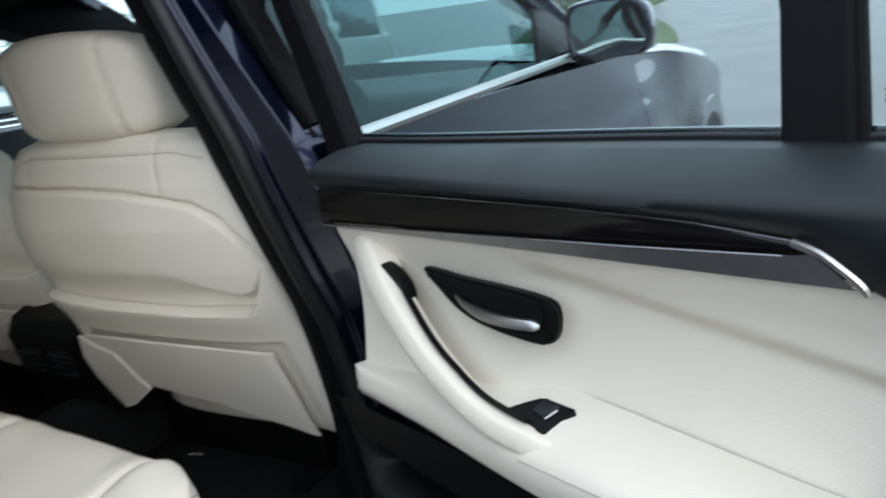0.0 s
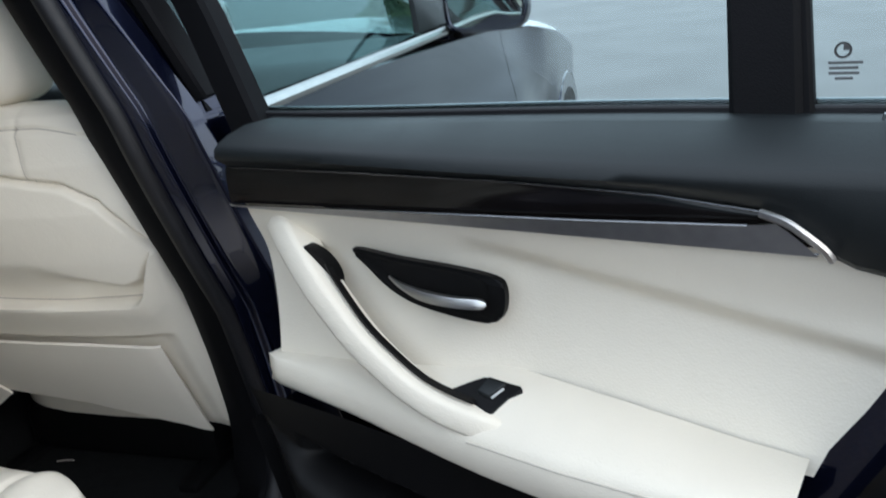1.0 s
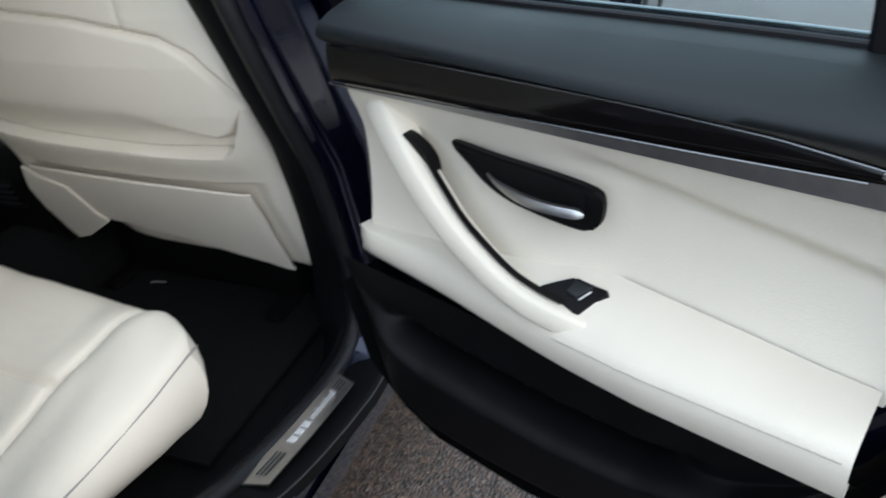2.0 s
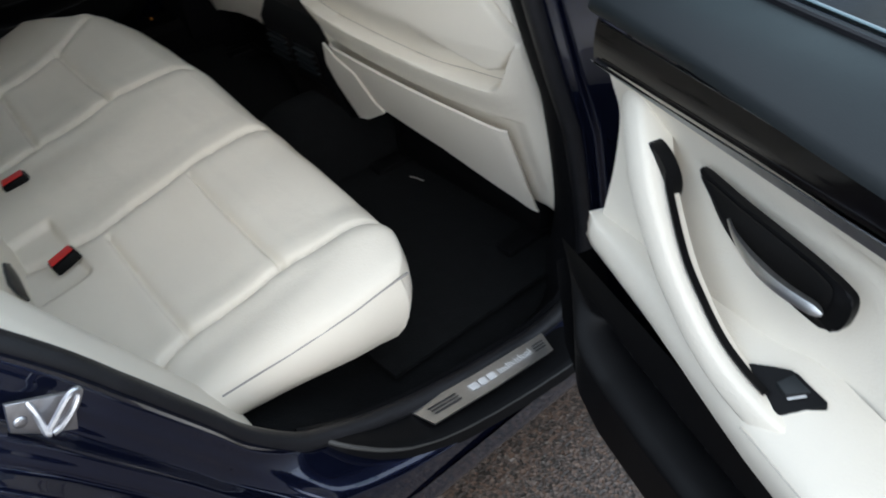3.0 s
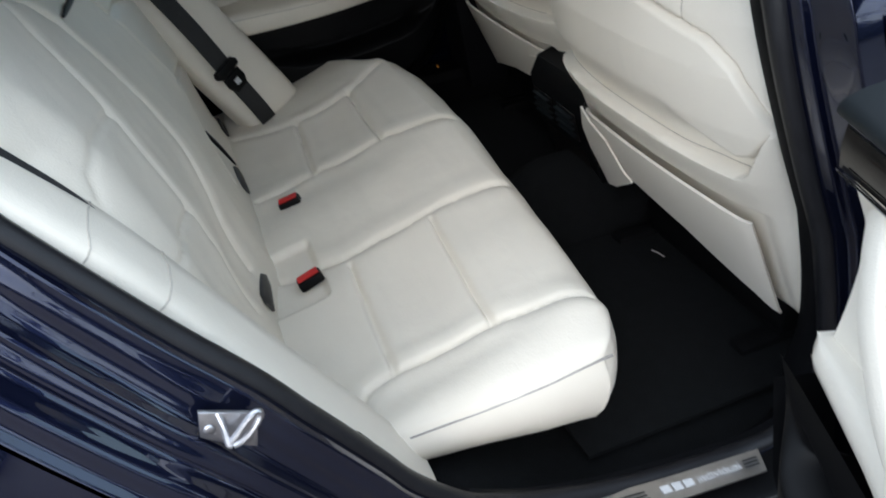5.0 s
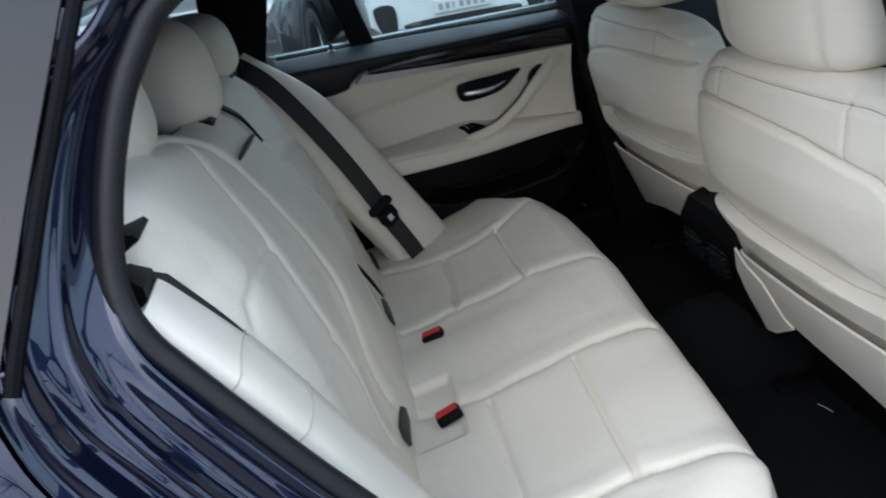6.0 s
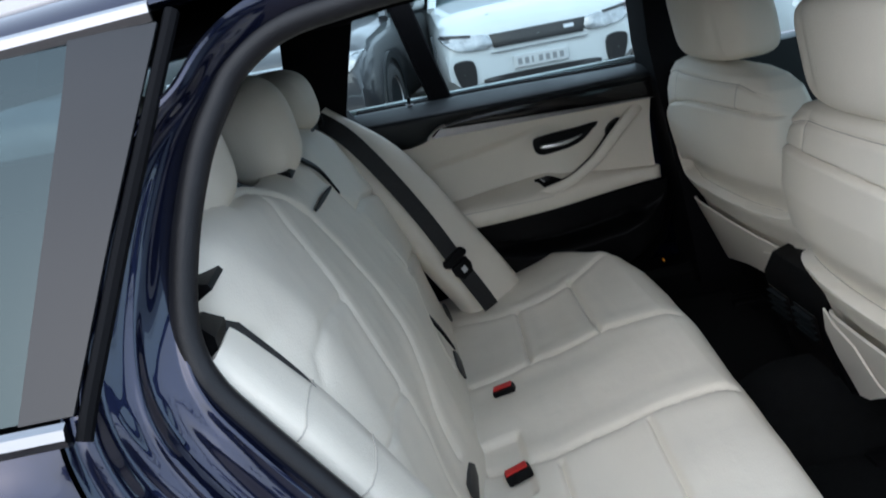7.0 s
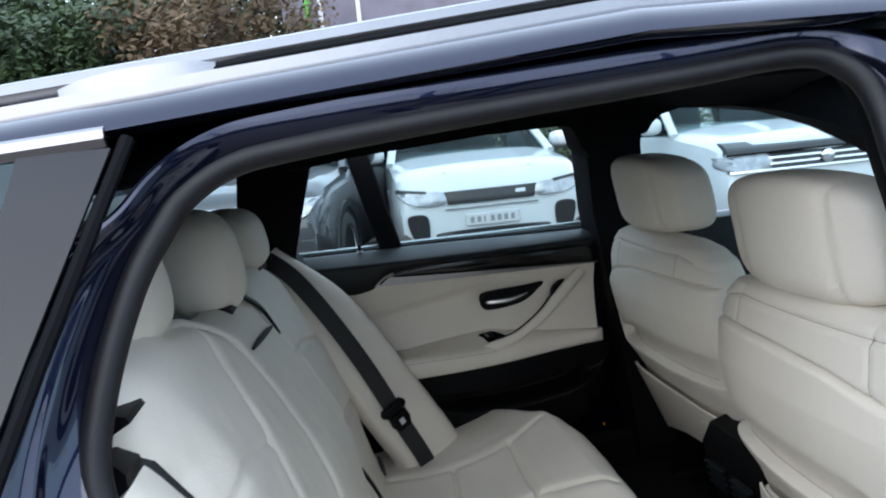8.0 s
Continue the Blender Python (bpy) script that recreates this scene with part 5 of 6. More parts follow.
    inlay = part("gloss_inlay", grid(lambda u, v: (lambda a: P(a, 0.012 + 0.002 * math.sin(math.pi * v), lerp(a, BOTU, BOTZ) * (1 - v) + lerp(a, TOPU, TOPZ) * v))(-0.028 + 0.595 * u), 50, 8), PIANO, door, "gloss black trim inlay")
    part("inlay_edge", sweep([P(a, 0.0135, lerp(a, TOPU, TOPZ) - 0.0005) for a in [-0.02 + 0.58 * i / 30 for i in range(31)]], ring(0.0011, 6)), SATIN, inlay)
    part("metal_band", grid(lambda u, v: (lambda a: P(a, 0.014 + 0.002 * v, (0.9005 + 0.009 * max(0.0, a)) * (1 - v) + lerp(a, BOTU, BOTZ) * v + (0.004 * v * sstep(0.55, 0.6, a))))(-0.028 + (0.628 - 0.03 * v) * u), 50, 4), DARKALU, door, "brushed aluminium band")
    part("band_lower_lip", sweep([P(a, 0.0098, 0.9012 + 0.009 * max(0.0, a)) for a in [-0.02 + 0.62 * i / 30 for i in range(31)]], ring(0.0009, 6)), SATIN, inlay)
    part("band_lip", sweep([P(a, 0.0175, lerp(a, BOTU, BOTZ)) for a in [-0.02 + 0.57 * i / 30 for i in range(31)]], ring(0.0009, 6)), SATIN, inlay)
    part("band_end", sweep([P(*q) for q in smoothline([(0.560, 0.025, 0.940), (0.578, 0.027, 0.935), (0.592, 0.027, 0.926), (0.605, 0.025, 0.915), (0.610, 0.022, 0.907)], 16)], [(-0.0036, -0.004), (0.0036, -0.004), (0.002, 0.003), (-0.001, 0.004), (-0.0034, 0.002)], up=lambda t: (0, sgn, 0.3)), ALU, door, "bright trim end")
    # soft top of the door
    ut = lambda i: -0.03 + 0.84 * i / 50
    rows = []
    for i in range(51):
        u = ut(i)
        low = 0.943 if u < 0.56 else lerp(u, [0.56, 0.58, 0.615, 0.66, 0.75], [0.936, 0.931, 0.900, 0.892, 0.892])
        if u < 0.56:
            low = lerp(u, TOPU, TOPZ)
        bump_ = 0.012 * math.sin(math.pi * sstep(0, 0.8, u))
        rows.append([P(u, 0.006, low - 0.002), P(u, 0.020 + bump_ * 0.5, low + 0.008), P(u, 0.024 + bump_, 0.961), P(u, 0.022 + bump_, 0.969), P(u, 0.016 + bump_, 0.974), P(u, 0.0 + bump_ * 0.6, 0.981), P(u, -0.03, 0.988 + 0.010 * sstep(0, 0.5, u)), P(u, -0.086, 0.989 + 0.007 * sstep(0, 0.5, u)), P(u, -0.088, 0.97)])
    part("soft_top", sheet(rows), SOFT, door, "black soft plastic door top", angle=70)
    # lower lining with its pocket
    def low_face(u, v):
        uu = -0.03 + 0.64 * u
        zt_, zb_ = lerp(uu, LOWER_U, LOWER_Z), lerp(uu, BOTTOM_U, BOTTOM_Z)
        z = zb_ + (zt_ - zb_) * v
        slot = sstep(0.02, 0.0, v - (0.74 - 0.16 * u)) * sstep(-0.17, -0.10, v - (0.74 - 0.16 * u)) * sstep(0.10, 0.17, u) * sstep(0.80, 0.62, u)
        belly = 0.034 * sstep(0.64 - 0.16 * u, 0.52 - 0.16 * u, v) * sstep(0.0, 0.12, v) * sstep(0.0, 0.15, u) * sstep(1.0, 0.85, u)
        return P(uu, 0.014 + 0.02 * v + belly - 0.05 * slot, z)
    part("door_pocket", grid(low_face, 80, 90), PLASTIC, door, "black plastic door pocket", angle=60)
    # shell: outer skin, rims
    outline = [(-0.04, 0.978), (-0.045, 0.62), (-0.01, 0.50), (0.05, 0.44), (0.106, 0.41), (0.25, 0.395), (0.38, 0.41), (0.50, 0.47), (0.60, 0.60), (0.66, 0.72), (0.70, 0.80), (0.77, 0.93), (0.79, 0.978)]
    part("outer_skin", prism(outline, lambda a, b, c: P(a, -0.045 - 0.085 * c - 0.03 * math.sin(math.pi * min(1, max(0, (b - 0.4) / 0.6))) * c, b), 1.0, 0.012), PAINT, door, "dark blue outer door skin")
    part("edge_lining", sheet([[P(a + 0.004 * (1 if a > 0.3 else -1), w, b - 0.004) for w in (0.026, 0.006, -0.06, -0.10)] for a, b in outline[1:12]]), PLASTIC, door)
    # glass, frame and divider
    wz = lambda z: -0.088 - 0.26 * (z - 1.0)
    gl = part("door_glass", sheet([[P(-0.045, wz(0.99), 0.985), P(0.3, wz(0.99), 0.985), P(0.80 if sgn < 0 else 0.86, wz(0.99), 0.985)], [P(-0.235, wz(1.30), 1.30) if sgn < 0 else P(0.03, wz(1.30), 1.30), P(0.3, wz(1.30), 1.30), P(0.70, wz(1.27), 1.27) if sgn < 0 else P(0.79, wz(1.31), 1.31)]]), CLEAR, door, "clear door glass")
    gl.visible_shadow = False
    part("glass_seal", sweep([P(-0.05 + 0.84 * i / 10, -0.084, 0.990 + 0.007 * sstep(0, 0.5, -0.05 + 0.84 * i / 10)) for i in range(11)], band(0.008, 0.010, 0.002)), RUBBER, door)
    part("glass_channel", sweep([P(-0.05 + 0.84 * i / 10, -0.094, 0.996 + 0.007 * sstep(0, 0.5, -0.05 + 0.84 * i / 10)) for i in range(11)], band(0.005, 0.006, 0.001)), SATIN, door, "bright strip at the foot of the glass")
    if sgn > 0:
        # tiny amber box for an orange spot low on the door
        part("amber_tag", box(0.000, 0.006, 0.02, 0.032, 0.425, 0.433, 0.002), AMBER, door, "small amber tag")
        part("outer_window_strip", sweep([P(-0.03 + 0.84 * i / 10, -0.112, 0.992) for i in range(11)], band(0.012, 0.030, 0.003)), ALU, door, "bright outer window strip")
    lean = 1.55 if sgn < 0 else -0.05
    fr = [(-0.060, 0.965), (-0.060 - 0.055 * lean, 1.085), (-0.060 - 0.112 * lean, 1.20), (-0.060 - 0.15 * lean, 1.30), (0.10, 1.322), (0.40, 1.325), (0.62, 1.31)] + ([(0.70, 1.28), (0.76, 1.12), (0.805, 0.99)] if sgn < 0 else [(0.76, 1.30), (0.83, 1.12), (0.86, 0.99)])
    part("window_frame", sweep([P(a, wz(b) + 0.004, b) for a, b in [(q.x, q.y) for q in smoothline([(a, b, 0) for a, b in fr], 60)]], band(0.056, 0.034, 0.006), up=lambda t: (0, sgn, 0.0)), TRIM, door, "black window frame")
    part("window_divider", sweep([P(0.544, wz(0.975) + 0.004, 0.975), P(0.530 if sgn < 0 else 0.575, wz(1.1) + 0.004, 1.1), P(0.490 if sgn < 0 else 0.625, wz(1.31) + 0.004, 1.31)], band(0.058, 0.026, 0.005), up=lambda t: (0, sgn, 0)), TRIM, door, "black window divider bar")
    part("divider_seal", sweep([P(0.574, wz(0.985) + 0.004, 0.985), P(0.559 if sgn < 0 else 0.604, wz(1.1) + 0.004, 1.1), P(0.518 if sgn < 0 else 0.653, wz(1.31) + 0.004, 1.31)], band(0.012, 0.016, 0.003), up=lambda t: (0, sgn, 0)), TRIM, door)
    pin = part("lock_pin", lathe([(0.0, 0.022), (0.004, 0.021), (0.005, 0.016), (0.004, -0.004)], 12, "z", P(0.640, -0.045, 1.0)), PLASTIC, door, "black lock pin")
    part("pin_collar", lathe([(0.004, 0.004), (0.010, 0.003), (0.012, -0.004)], 16, "z", P(0.640, -0.045, 0.999)), DARKALU, pin)
    if sgn < 0:
        # maker's print etched on the small pane
        pr = lambda a, b, c: P(a, wz(b) + 0.002 + c, b)
        mark = part("etched_mark", lathe([(0.0046, 0.0), (0.0055, 0.0006), (0.0066, 0.0)], 24, "y", P(0.594, wz(1.043) + 0.003, 1.043)), INK, gl, "dark etched print")
        part("etched_fill", prism([(0.594, 1.043), (0.594, 1.0475), (0.5975, 1.0465), (0.5985, 1.043)], pr, 0.0006), INK, mark)
        for k, (a, b) in enumerate(((0.584, 0.609), (0.585, 0.606), (0.585, 0.607), (0.590, 0.603))):
            z = 1.0325 - 0.0040 * k
            part("etched_line", prism([(a, z), (b, z), (b, z + 0.0020), (a, z + 0.0020)], pr, 0.0006), INK, mark)
    return door


TH = radians(73)
near = Matrix(((-math.cos(TH), math.sin(TH), 0, 0.925), (-math.sin(TH), -math.cos(TH), 0, -0.959), (0, 0, 1, 0), (0, 0, 0, 1)))
far = Matrix(((-1, 0, 0, 1.085), (0, -1, 0, 0.725), (0, 0, 1, 0), (0, 0, 0, 1)))
rear_door("open_car_door", near, -1, "open dark blue rear door lined in ivory leather")
rear_door("car_door", far, 1, "closed rear door lined in ivory leather and aluminium")
# ---- other vehicles ----
def vehicle(name, label, m, paint, L, W, H, bonnet_z, style, wr=0.36, glass_mat=CLEAR):
    """A vehicle that faces +x in its own frame, its middle over the origin."""
    v = thing(name, label, "car" if style != "van" else "van", m=m)
    h = W / 2
    xf = L / 2
    van = style == "van"
    screen = xf - (0.75 if van else 1.25)
    roof = screen - (0.7 if van else 0.85)
    # side profile of the lower body: (x, z) of the shoulder line
    def section(x):
        """Half width and heights of the body at x."""
        t = (xf - x)
        nose = 1 - max(0.0, 1 - t / 0.55) ** 2.6
        hw = h * (0.92 + 0.08 * nose)
        top = lerp(t, [0, 0.03, 0.12, 0.35, xf - screen, L], [bonnet_z - 0.30, bonnet_z - 0.16, bonnet_z - 0.07, bonnet_z, bonnet_z + 0.10, bonnet_z + 0.14])
        return hw, top
    rows = []
    nx = 44
    for i in range(nx + 1):
        x = xf - L * (i / nx) ** 1.35
        hw, top = section(x)
        low = 0.26 + 0.10 * max(0.0, 1 - (xf - x) / 0.25)
        row = []
        for s in (-1, 1):
            side = [(0.90, low), (0.97, low + 0.06), (0.99, 0.42), (1.0, 0.62), (0.985, top - 0.16), (0.955, top - 0.05), (0.90, top - 0.008), (0.70, top + 0.02), (0.35, top + 0.035), (0.0, top + 0.04)]
            side = [(s * a * hw, z) for a, z in side]
            row += side if s < 0 else side[-2::-1]
        rows.append([(x, y, z) for y, z in row])
    bm = sheet(rows)
    for r in (0, -1):
        bm.verts.ensure_lookup_table()
    n = len(rows[0])
    bm.verts.ensure_lookup_table()
    bm.faces.new(bm.verts[:n])
    bm.faces.new(bm.verts[-n:])
    part("body", bm, paint, v, angle=35)
    # cabin
    rows = []
    xr = -xf + 0.15
    zt, zb = H, bonnet_z + 0.08
    pts = [(screen + 0.10, zb, 0.93), (roof + 0.15, zt - 0.08, 0.77), (roof - 0.10, zt - 0.01, 0.74), (0.0, zt, 0.74), (xr + 0.5, zt - 0.03, 0.73), (xr + 0.15, zt - 0.14, 0.76), (xr, zb, 0.90)]
    for x, z, k in pts:
        rows.append([(x, -h * 0.96, zb - 0.02) if False else (x, s * h * k * f, z - (0.05 if f > 0.9 else 0.0)) for s, f in ((-1, 1.0), (-1, 0.9), (-1, 0.5), (1, 0.0), (1, 0.5), (1, 0.9), (1, 1.0))])
    part("roof_panel", thick(sheet(rows[1:6]), 0.03), paint, v)
    ws = part("windscreen", sheet([rows[0], rows[1]]), CLEAR if glass_mat is None else glass_mat, v, "windscreen")
    part("rear_screen", sheet([rows[5], rows[6]]), PRIVACY, v)
    for s in (-1, 1):
        a, b = Vector((screen + 0.12, s * h * 0.94, zb - 0.02)), Vector((roof + 0.10, s * h * 0.78, zt - 0.10))
        part("windscreen_pillar", sweep([a, (a + b) / 2 + Vector((0, 0, 0.03)), b], band(0.09, 0.07, 0.02)), paint, v)
        win = [(screen - 0.02, zb), (roof + 0.05, zt - 0.12), (xr + 0.5, zt - 0.14), (xr + 0.25, zb)]
        part("side_window", sheet([[(x, s * h * lerp(z, [zb, zt], [0.95, 0.77]), z) for x, z in (win[0], win[3])], [(x, s * h * lerp(z, [zb, zt], [0.95, 0.77]), z) for x, z in (win[1], win[2])]]), PRIVACY, v, "dark side window")
        for px_ in (screen - 0.9, xr + 0.45):
            part("window_pillar", sweep([(px_, s * h * 0.96, zb - 0.02), (px_ - 0.05, s * h * 0.77, zt - 0.08)], band(0.10, 0.05, 0.01)), paint if van else PIANO, v)
        mirror = part("door_mirror", rounded(screen - 0.10, s * (h + 0.11), zb + 0.10, 0.07, 0.12, 0.085, 0.7, 20, 12), paint, v)
        part("mirror_arm", sweep([(screen - 0.10, s * h * 0.93, zb + 0.03), (screen - 0.10, s * (h + 0.05), zb + 0.07)], band(0.06, 0.03, 0.008)), PLASTIC, mirror)
        for ax in (xf - 0.85, -xf + 0.90):
            wheel(v, ax, s * (h - 0.10), wr, wr, s)
            arch = [(ax + (wr + 0.07) * math.cos(t), s * (h + 0.004), wr + (wr + 0.07) * math.sin(t)) for t in [math.pi * k / 20 for k in range(-1, 22)]]
            part("wheel_arch", sweep(arch, [(-0.035, -0.02), (0.035, -0.02), (0.03, 0.012), (-0.03, 0.012)], up=(0, s, 0)), SOFT if style != "van" else paint, v, "black wheel arch trim")
            part("arch_liner", lathe([(0.001, 0.0), (wr + 0.05, 0.0)], 28, "y", (ax, s * (h - 0.005), wr)), SOFT, v)
    # front: follows the curved nose
    def nose_x(y, z):
        k = abs(y) / h
        x = xf + 0.012
        # the nose narrows towards its tip
        if k > 0.92:
            x -= 0.55 * (1 - (1 - ((k - 0.92) / 0.08)) ** (1 / 2.6)) if k < 1 else 0.55
        top = lerp(z, [bonnet_z - 0.30, bonnet_z - 0.16, bonnet_z - 0.07, bonnet_z], [0, 0.03, 0.12, 0.35])
        return x - top
    def stuck(nm, outline, dep, material, label="", bev=0.008, parent=None):
        o = [(p.x, p.y) for p in smoothline([(a, b, 0) for a, b in outline], 6 * len(outline), closed=True)] if len(outline) > 4 else [(outline[i][0] * (1 - f) + outline[(i + 1) % 4][0] * f, outline[i][1] * (1 - f) + outline[(i + 1) % 4][1] * f) for i in range(4) for f in (0, 0.1, 0.35, 0.65, 0.9)]
        rows = [[(nose_x(y, z) + d, y, z) for y, z in [(cy + (a - cy) * k, cz + (b - cz) * k) for a, b in o]] for cy, cz in [(sum(a for a, b in o) / len(o), sum(b for a, b in o) / len(o))] for k, d in ((1.0, -0.05), (1.0, dep * 0.6), (0.94, dep), (0.6, dep), (0.25, dep), (0.02, dep))]
        return part(nm, sheet(rows, closed_u=True), material, parent or v, label)
    gz = bonnet_z - 0.20
    return v, stuck, nose_x, gz, h, xf, zb, screen


def bars(parent, stuck, y0, y1, z, n, hgt):
    step = (y1 - y0) / n
    for k in range(n):
        a = y0 + step * (k + 0.12)
        b = y0 + step * (k + (0.40 if k == n // 2 - 1 else 0.74))
        stuck("plate_bar", [(a, z - hgt / 2), (b, z - hgt / 2), (b, z + hgt / 2), (a, z + hgt / 2)], 0.026, PLATEINK_CREASE, parent=parent)


# white sports utility car that faces the estate
m1 = Matrix.Translation((1.93, 8.20, 0)) @ pose(0, 0, 0, 0, 0, -92)
v, stuck, nx_, gz, h, xf, zb, scr = vehicle("white_suv", "white compact sports utility car parked facing the estate car", m1, WHITE, 4.36, 1.90, 1.60, 1.00, "suv")
gz -= 0.065
stuck("grille", [(-0.42, gz - 0.07), (0.42, gz - 0.07), (0.45, gz + 0.055), (-0.45, gz + 0.055)], 0.02, GRILLE, "black mesh grille")
for s in (-1, 1):
    lamp = stuck("headlamp", [(s * 0.46, gz - 0.06), (s * 0.74, gz - 0.05), (s * 0.88, gz + 0.04), (s * 0.90, gz + 0.11), (s * 0.70, gz + 0.075), (s * 0.47, gz + 0.055)], 0.02, LAMP, "clear headlamp")
    stuck("lamp_brow", [(s * 0.62, gz + 0.055), (s * 0.90, gz + 0.095), (s * 0.90, gz + 0.12), (s * 0.62, gz + 0.08)], 0.028, GRILLE, parent=lamp)
    stuck("air_intake", [(s * 0.64, 0.33), (s * 0.76, 0.34), (s * 0.82, 0.50), (s * 0.80, 0.59), (s * 0.63, 0.57)], 0.02, GRILLE, "black side intake")
# grey strip draws the shade line of the bumper's crease
stuck("crease", [(-0.45, gz - 0.118), (0.45, gz - 0.118), (0.46, gz - 0.110), (-0.46, gz - 0.110)], 0.012, PLATEINK_CREASE)
stuck("lower_grille", [(-0.60, 0.24), (0.60, 0.24), (0.56, 0.35), (0.46, 0.405), (-0.46, 0.405), (-0.56, 0.35)], 0.02, GRILLE, "black lower grille")
pl = stuck("number_plate", [(-0.26, gz - 0.290), (0.26, gz - 0.290), (0.26, gz - 0.180), (-0.26, gz - 0.180)], 0.022, PLATE, "white number plate with dark bars")
bars(pl, stuck, -0.23, 0.23, gz - 0.235, 7, 0.060)
stuck("badge", [(0.24, gz - 0.012), (0.34, gz - 0.012), (0.34, gz + 0.022), (0.24, gz + 0.022)], 0.026, SILVERPAINT, "small bright badge")
bm = bmesh.new()
for s, n0, n1 in ((-1, -0.42, -0.08), (1, 0.06, 0.42)):
    for k in range(5):
        y = n0 + (n1 - n0) * k / 4
        z = 1.00 - 0.055
        bm = box(xf - 0.155, xf - 0.135, y - 0.022, y + 0.022, z + 0.012, z + 0.022, 0.0, bm=bm)
part("bonnet_lettering_bars", bm, INK, v, "row of small dark bars on the bonnet")

# white sports utility car beyond the front seats
m2 = Matrix.Translation((4.72, 7.2, 0)) @ pose(0, 0, 0, 0, 0, -92)
v, stuck, nx_, gz, h, xf, zb, scr = vehicle("white_large_suv", "white large sports utility car with a chrome-barred grille", m2, WHITE, 4.5, 1.90, 1.66, 1.02, "suv")
stuck("bonnet_edge", [(-0.88, gz + 0.085), (0.88, gz + 0.085), (0.84, gz + 0.185), (-0.84, gz + 0.185)], 0.06, GRILLE, "dark bonnet edge")
gr = stuck("grille", [(-0.52, gz - 0.08), (0.52, gz - 0.08), (0.52, gz + 0.075), (-0.52, gz + 0.075)], 0.016, GRILLE, "black grille")
for k, z in enumerate((gz - 0.07, gz - 0.02, gz + 0.03, gz + 0.08)):
    stuck("chrome_bar", [(-0.88, z - 0.008), (0.88, z - 0.008), (0.88, z + 0.008), (-0.88, z + 0.008)] if k in (0, 3) else [(-0.52, z - 0.008), (0.52, z - 0.008), (0.52, z + 0.008), (-0.52, z + 0.008)], 0.026, CHROME, parent=gr)
for s in (-1, 1):
    stuck("headlamp", [(s * 0.53, gz - 0.06), (s * 0.88, gz - 0.055), (s * 0.92, gz + 0.04), (s * 0.88, gz + 0.07), (s * 0.53, gz + 0.07)], 0.018, LAMP, "clear headlamp")
    stuck("air_intake", [(s * 0.50, 0.45), (s * 0.82, 0.47), (s * 0.84, 0.62), (s * 0.55, 0.60)], 0.02, GRILLE)
part("badge", lathe([(0.0, 0.035), (0.05, 0.035), (0.06, 0.03), (0.062, 0.0)], 24, "x", (xf + 0.01, 0, gz + 0.0)), CHROME, v, "round chrome badge")

# dark grey car beside the first
m3 = Matrix.Translation((-0.11, 7.58, 0)) @ pose(0, 0, 0, 0, 0, -104)
v, stuck, nx_, gz, h, xf, zb, scr = vehicle("dark_grey_car", "dark grey sports utility car parked at an angle", m3, GREYPAINT, 4.5, 1.88, 1.66, 1.04, "suv", 0.36)
stuck("grille", [(-0.45, gz - 0.12), (0.45, gz - 0.12), (0.50, gz + 0.06), (-0.50, gz + 0.06)], 0.02, SILVERPAINT, "bright grille")
for k in range(5):
    z = gz - 0.10 + 0.035 * k
    stuck("grille_bar", [(-0.44, z - 0.006), (0.44, z - 0.006), (0.44, z + 0.006), (-0.44, z + 0.006)], 0.028, GRILLE)
for s in (-1, 1):
    stuck("headlamp", [(s * 0.53, gz - 0.10), (s * 0.80, gz - 0.07), (s * 0.89, gz + 0.05), (s * 0.86, gz + 0.08), (s * 0.54, gz + 0.06)], 0.02, LAMP, "clear headlamp")
stuck("lower_grille", [(-0.6, 0.33), (0.6, 0.33), (0.55, 0.50), (-0.55, 0.50)], 0.02, GRILLE)

# silver car farther back
m4 = Matrix.Translation((-2.9, 7.6, 0)) @ pose(0, 0, 0, 0, 0, -95)
vehicle("silver_car", "silver hatchback parked in the row", m4, SILVERPAINT, 4.3, 1.80, 1.50, 0.95, "suv", 0.32)

# white van ahead
m5 = Matrix.Translation((9.2, 5.6, 0)) @ pose(0, 0, 0, 0, 0, -160)
vehicle("white_van", "tall white panel van parked ahead of the cars", m5, WHITE, 5.2, 2.0, 2.2, 1.15, "van", 0.34)


# ---- planting and building behind the cars ----
def leaf_cloud(rng, centres, n, size):
    verts, faces = [], []
    for _ in range(n):
        c, r = centres[rng.randrange(len(centres))]
        d = Vector((rng.gauss(0, 1), rng.gauss(0, 1), rng.gauss(0, 1))).normalized() * (r * rng.random() ** 0.35)
        p = Vector(c) + d
        a = Vector((rng.gauss(0, 1), rng.gauss(0, 1), rng.gauss(0, 0.6))).normalized()
        b = a.orthogonal().normalized()
        s = size * (0.6 + 0.8 * rng.random())
        k = len(verts)
        verts += [p - a * s, p + b * s * 0.45, p + a * s, p - b * s * 0.45]
        faces.append((k, k + 1, k + 2, k + 3))
    me = bpy.data.meshes.new("leaves")
    me.from_pydata([tuple(q) for q in verts], [], faces)
    return me


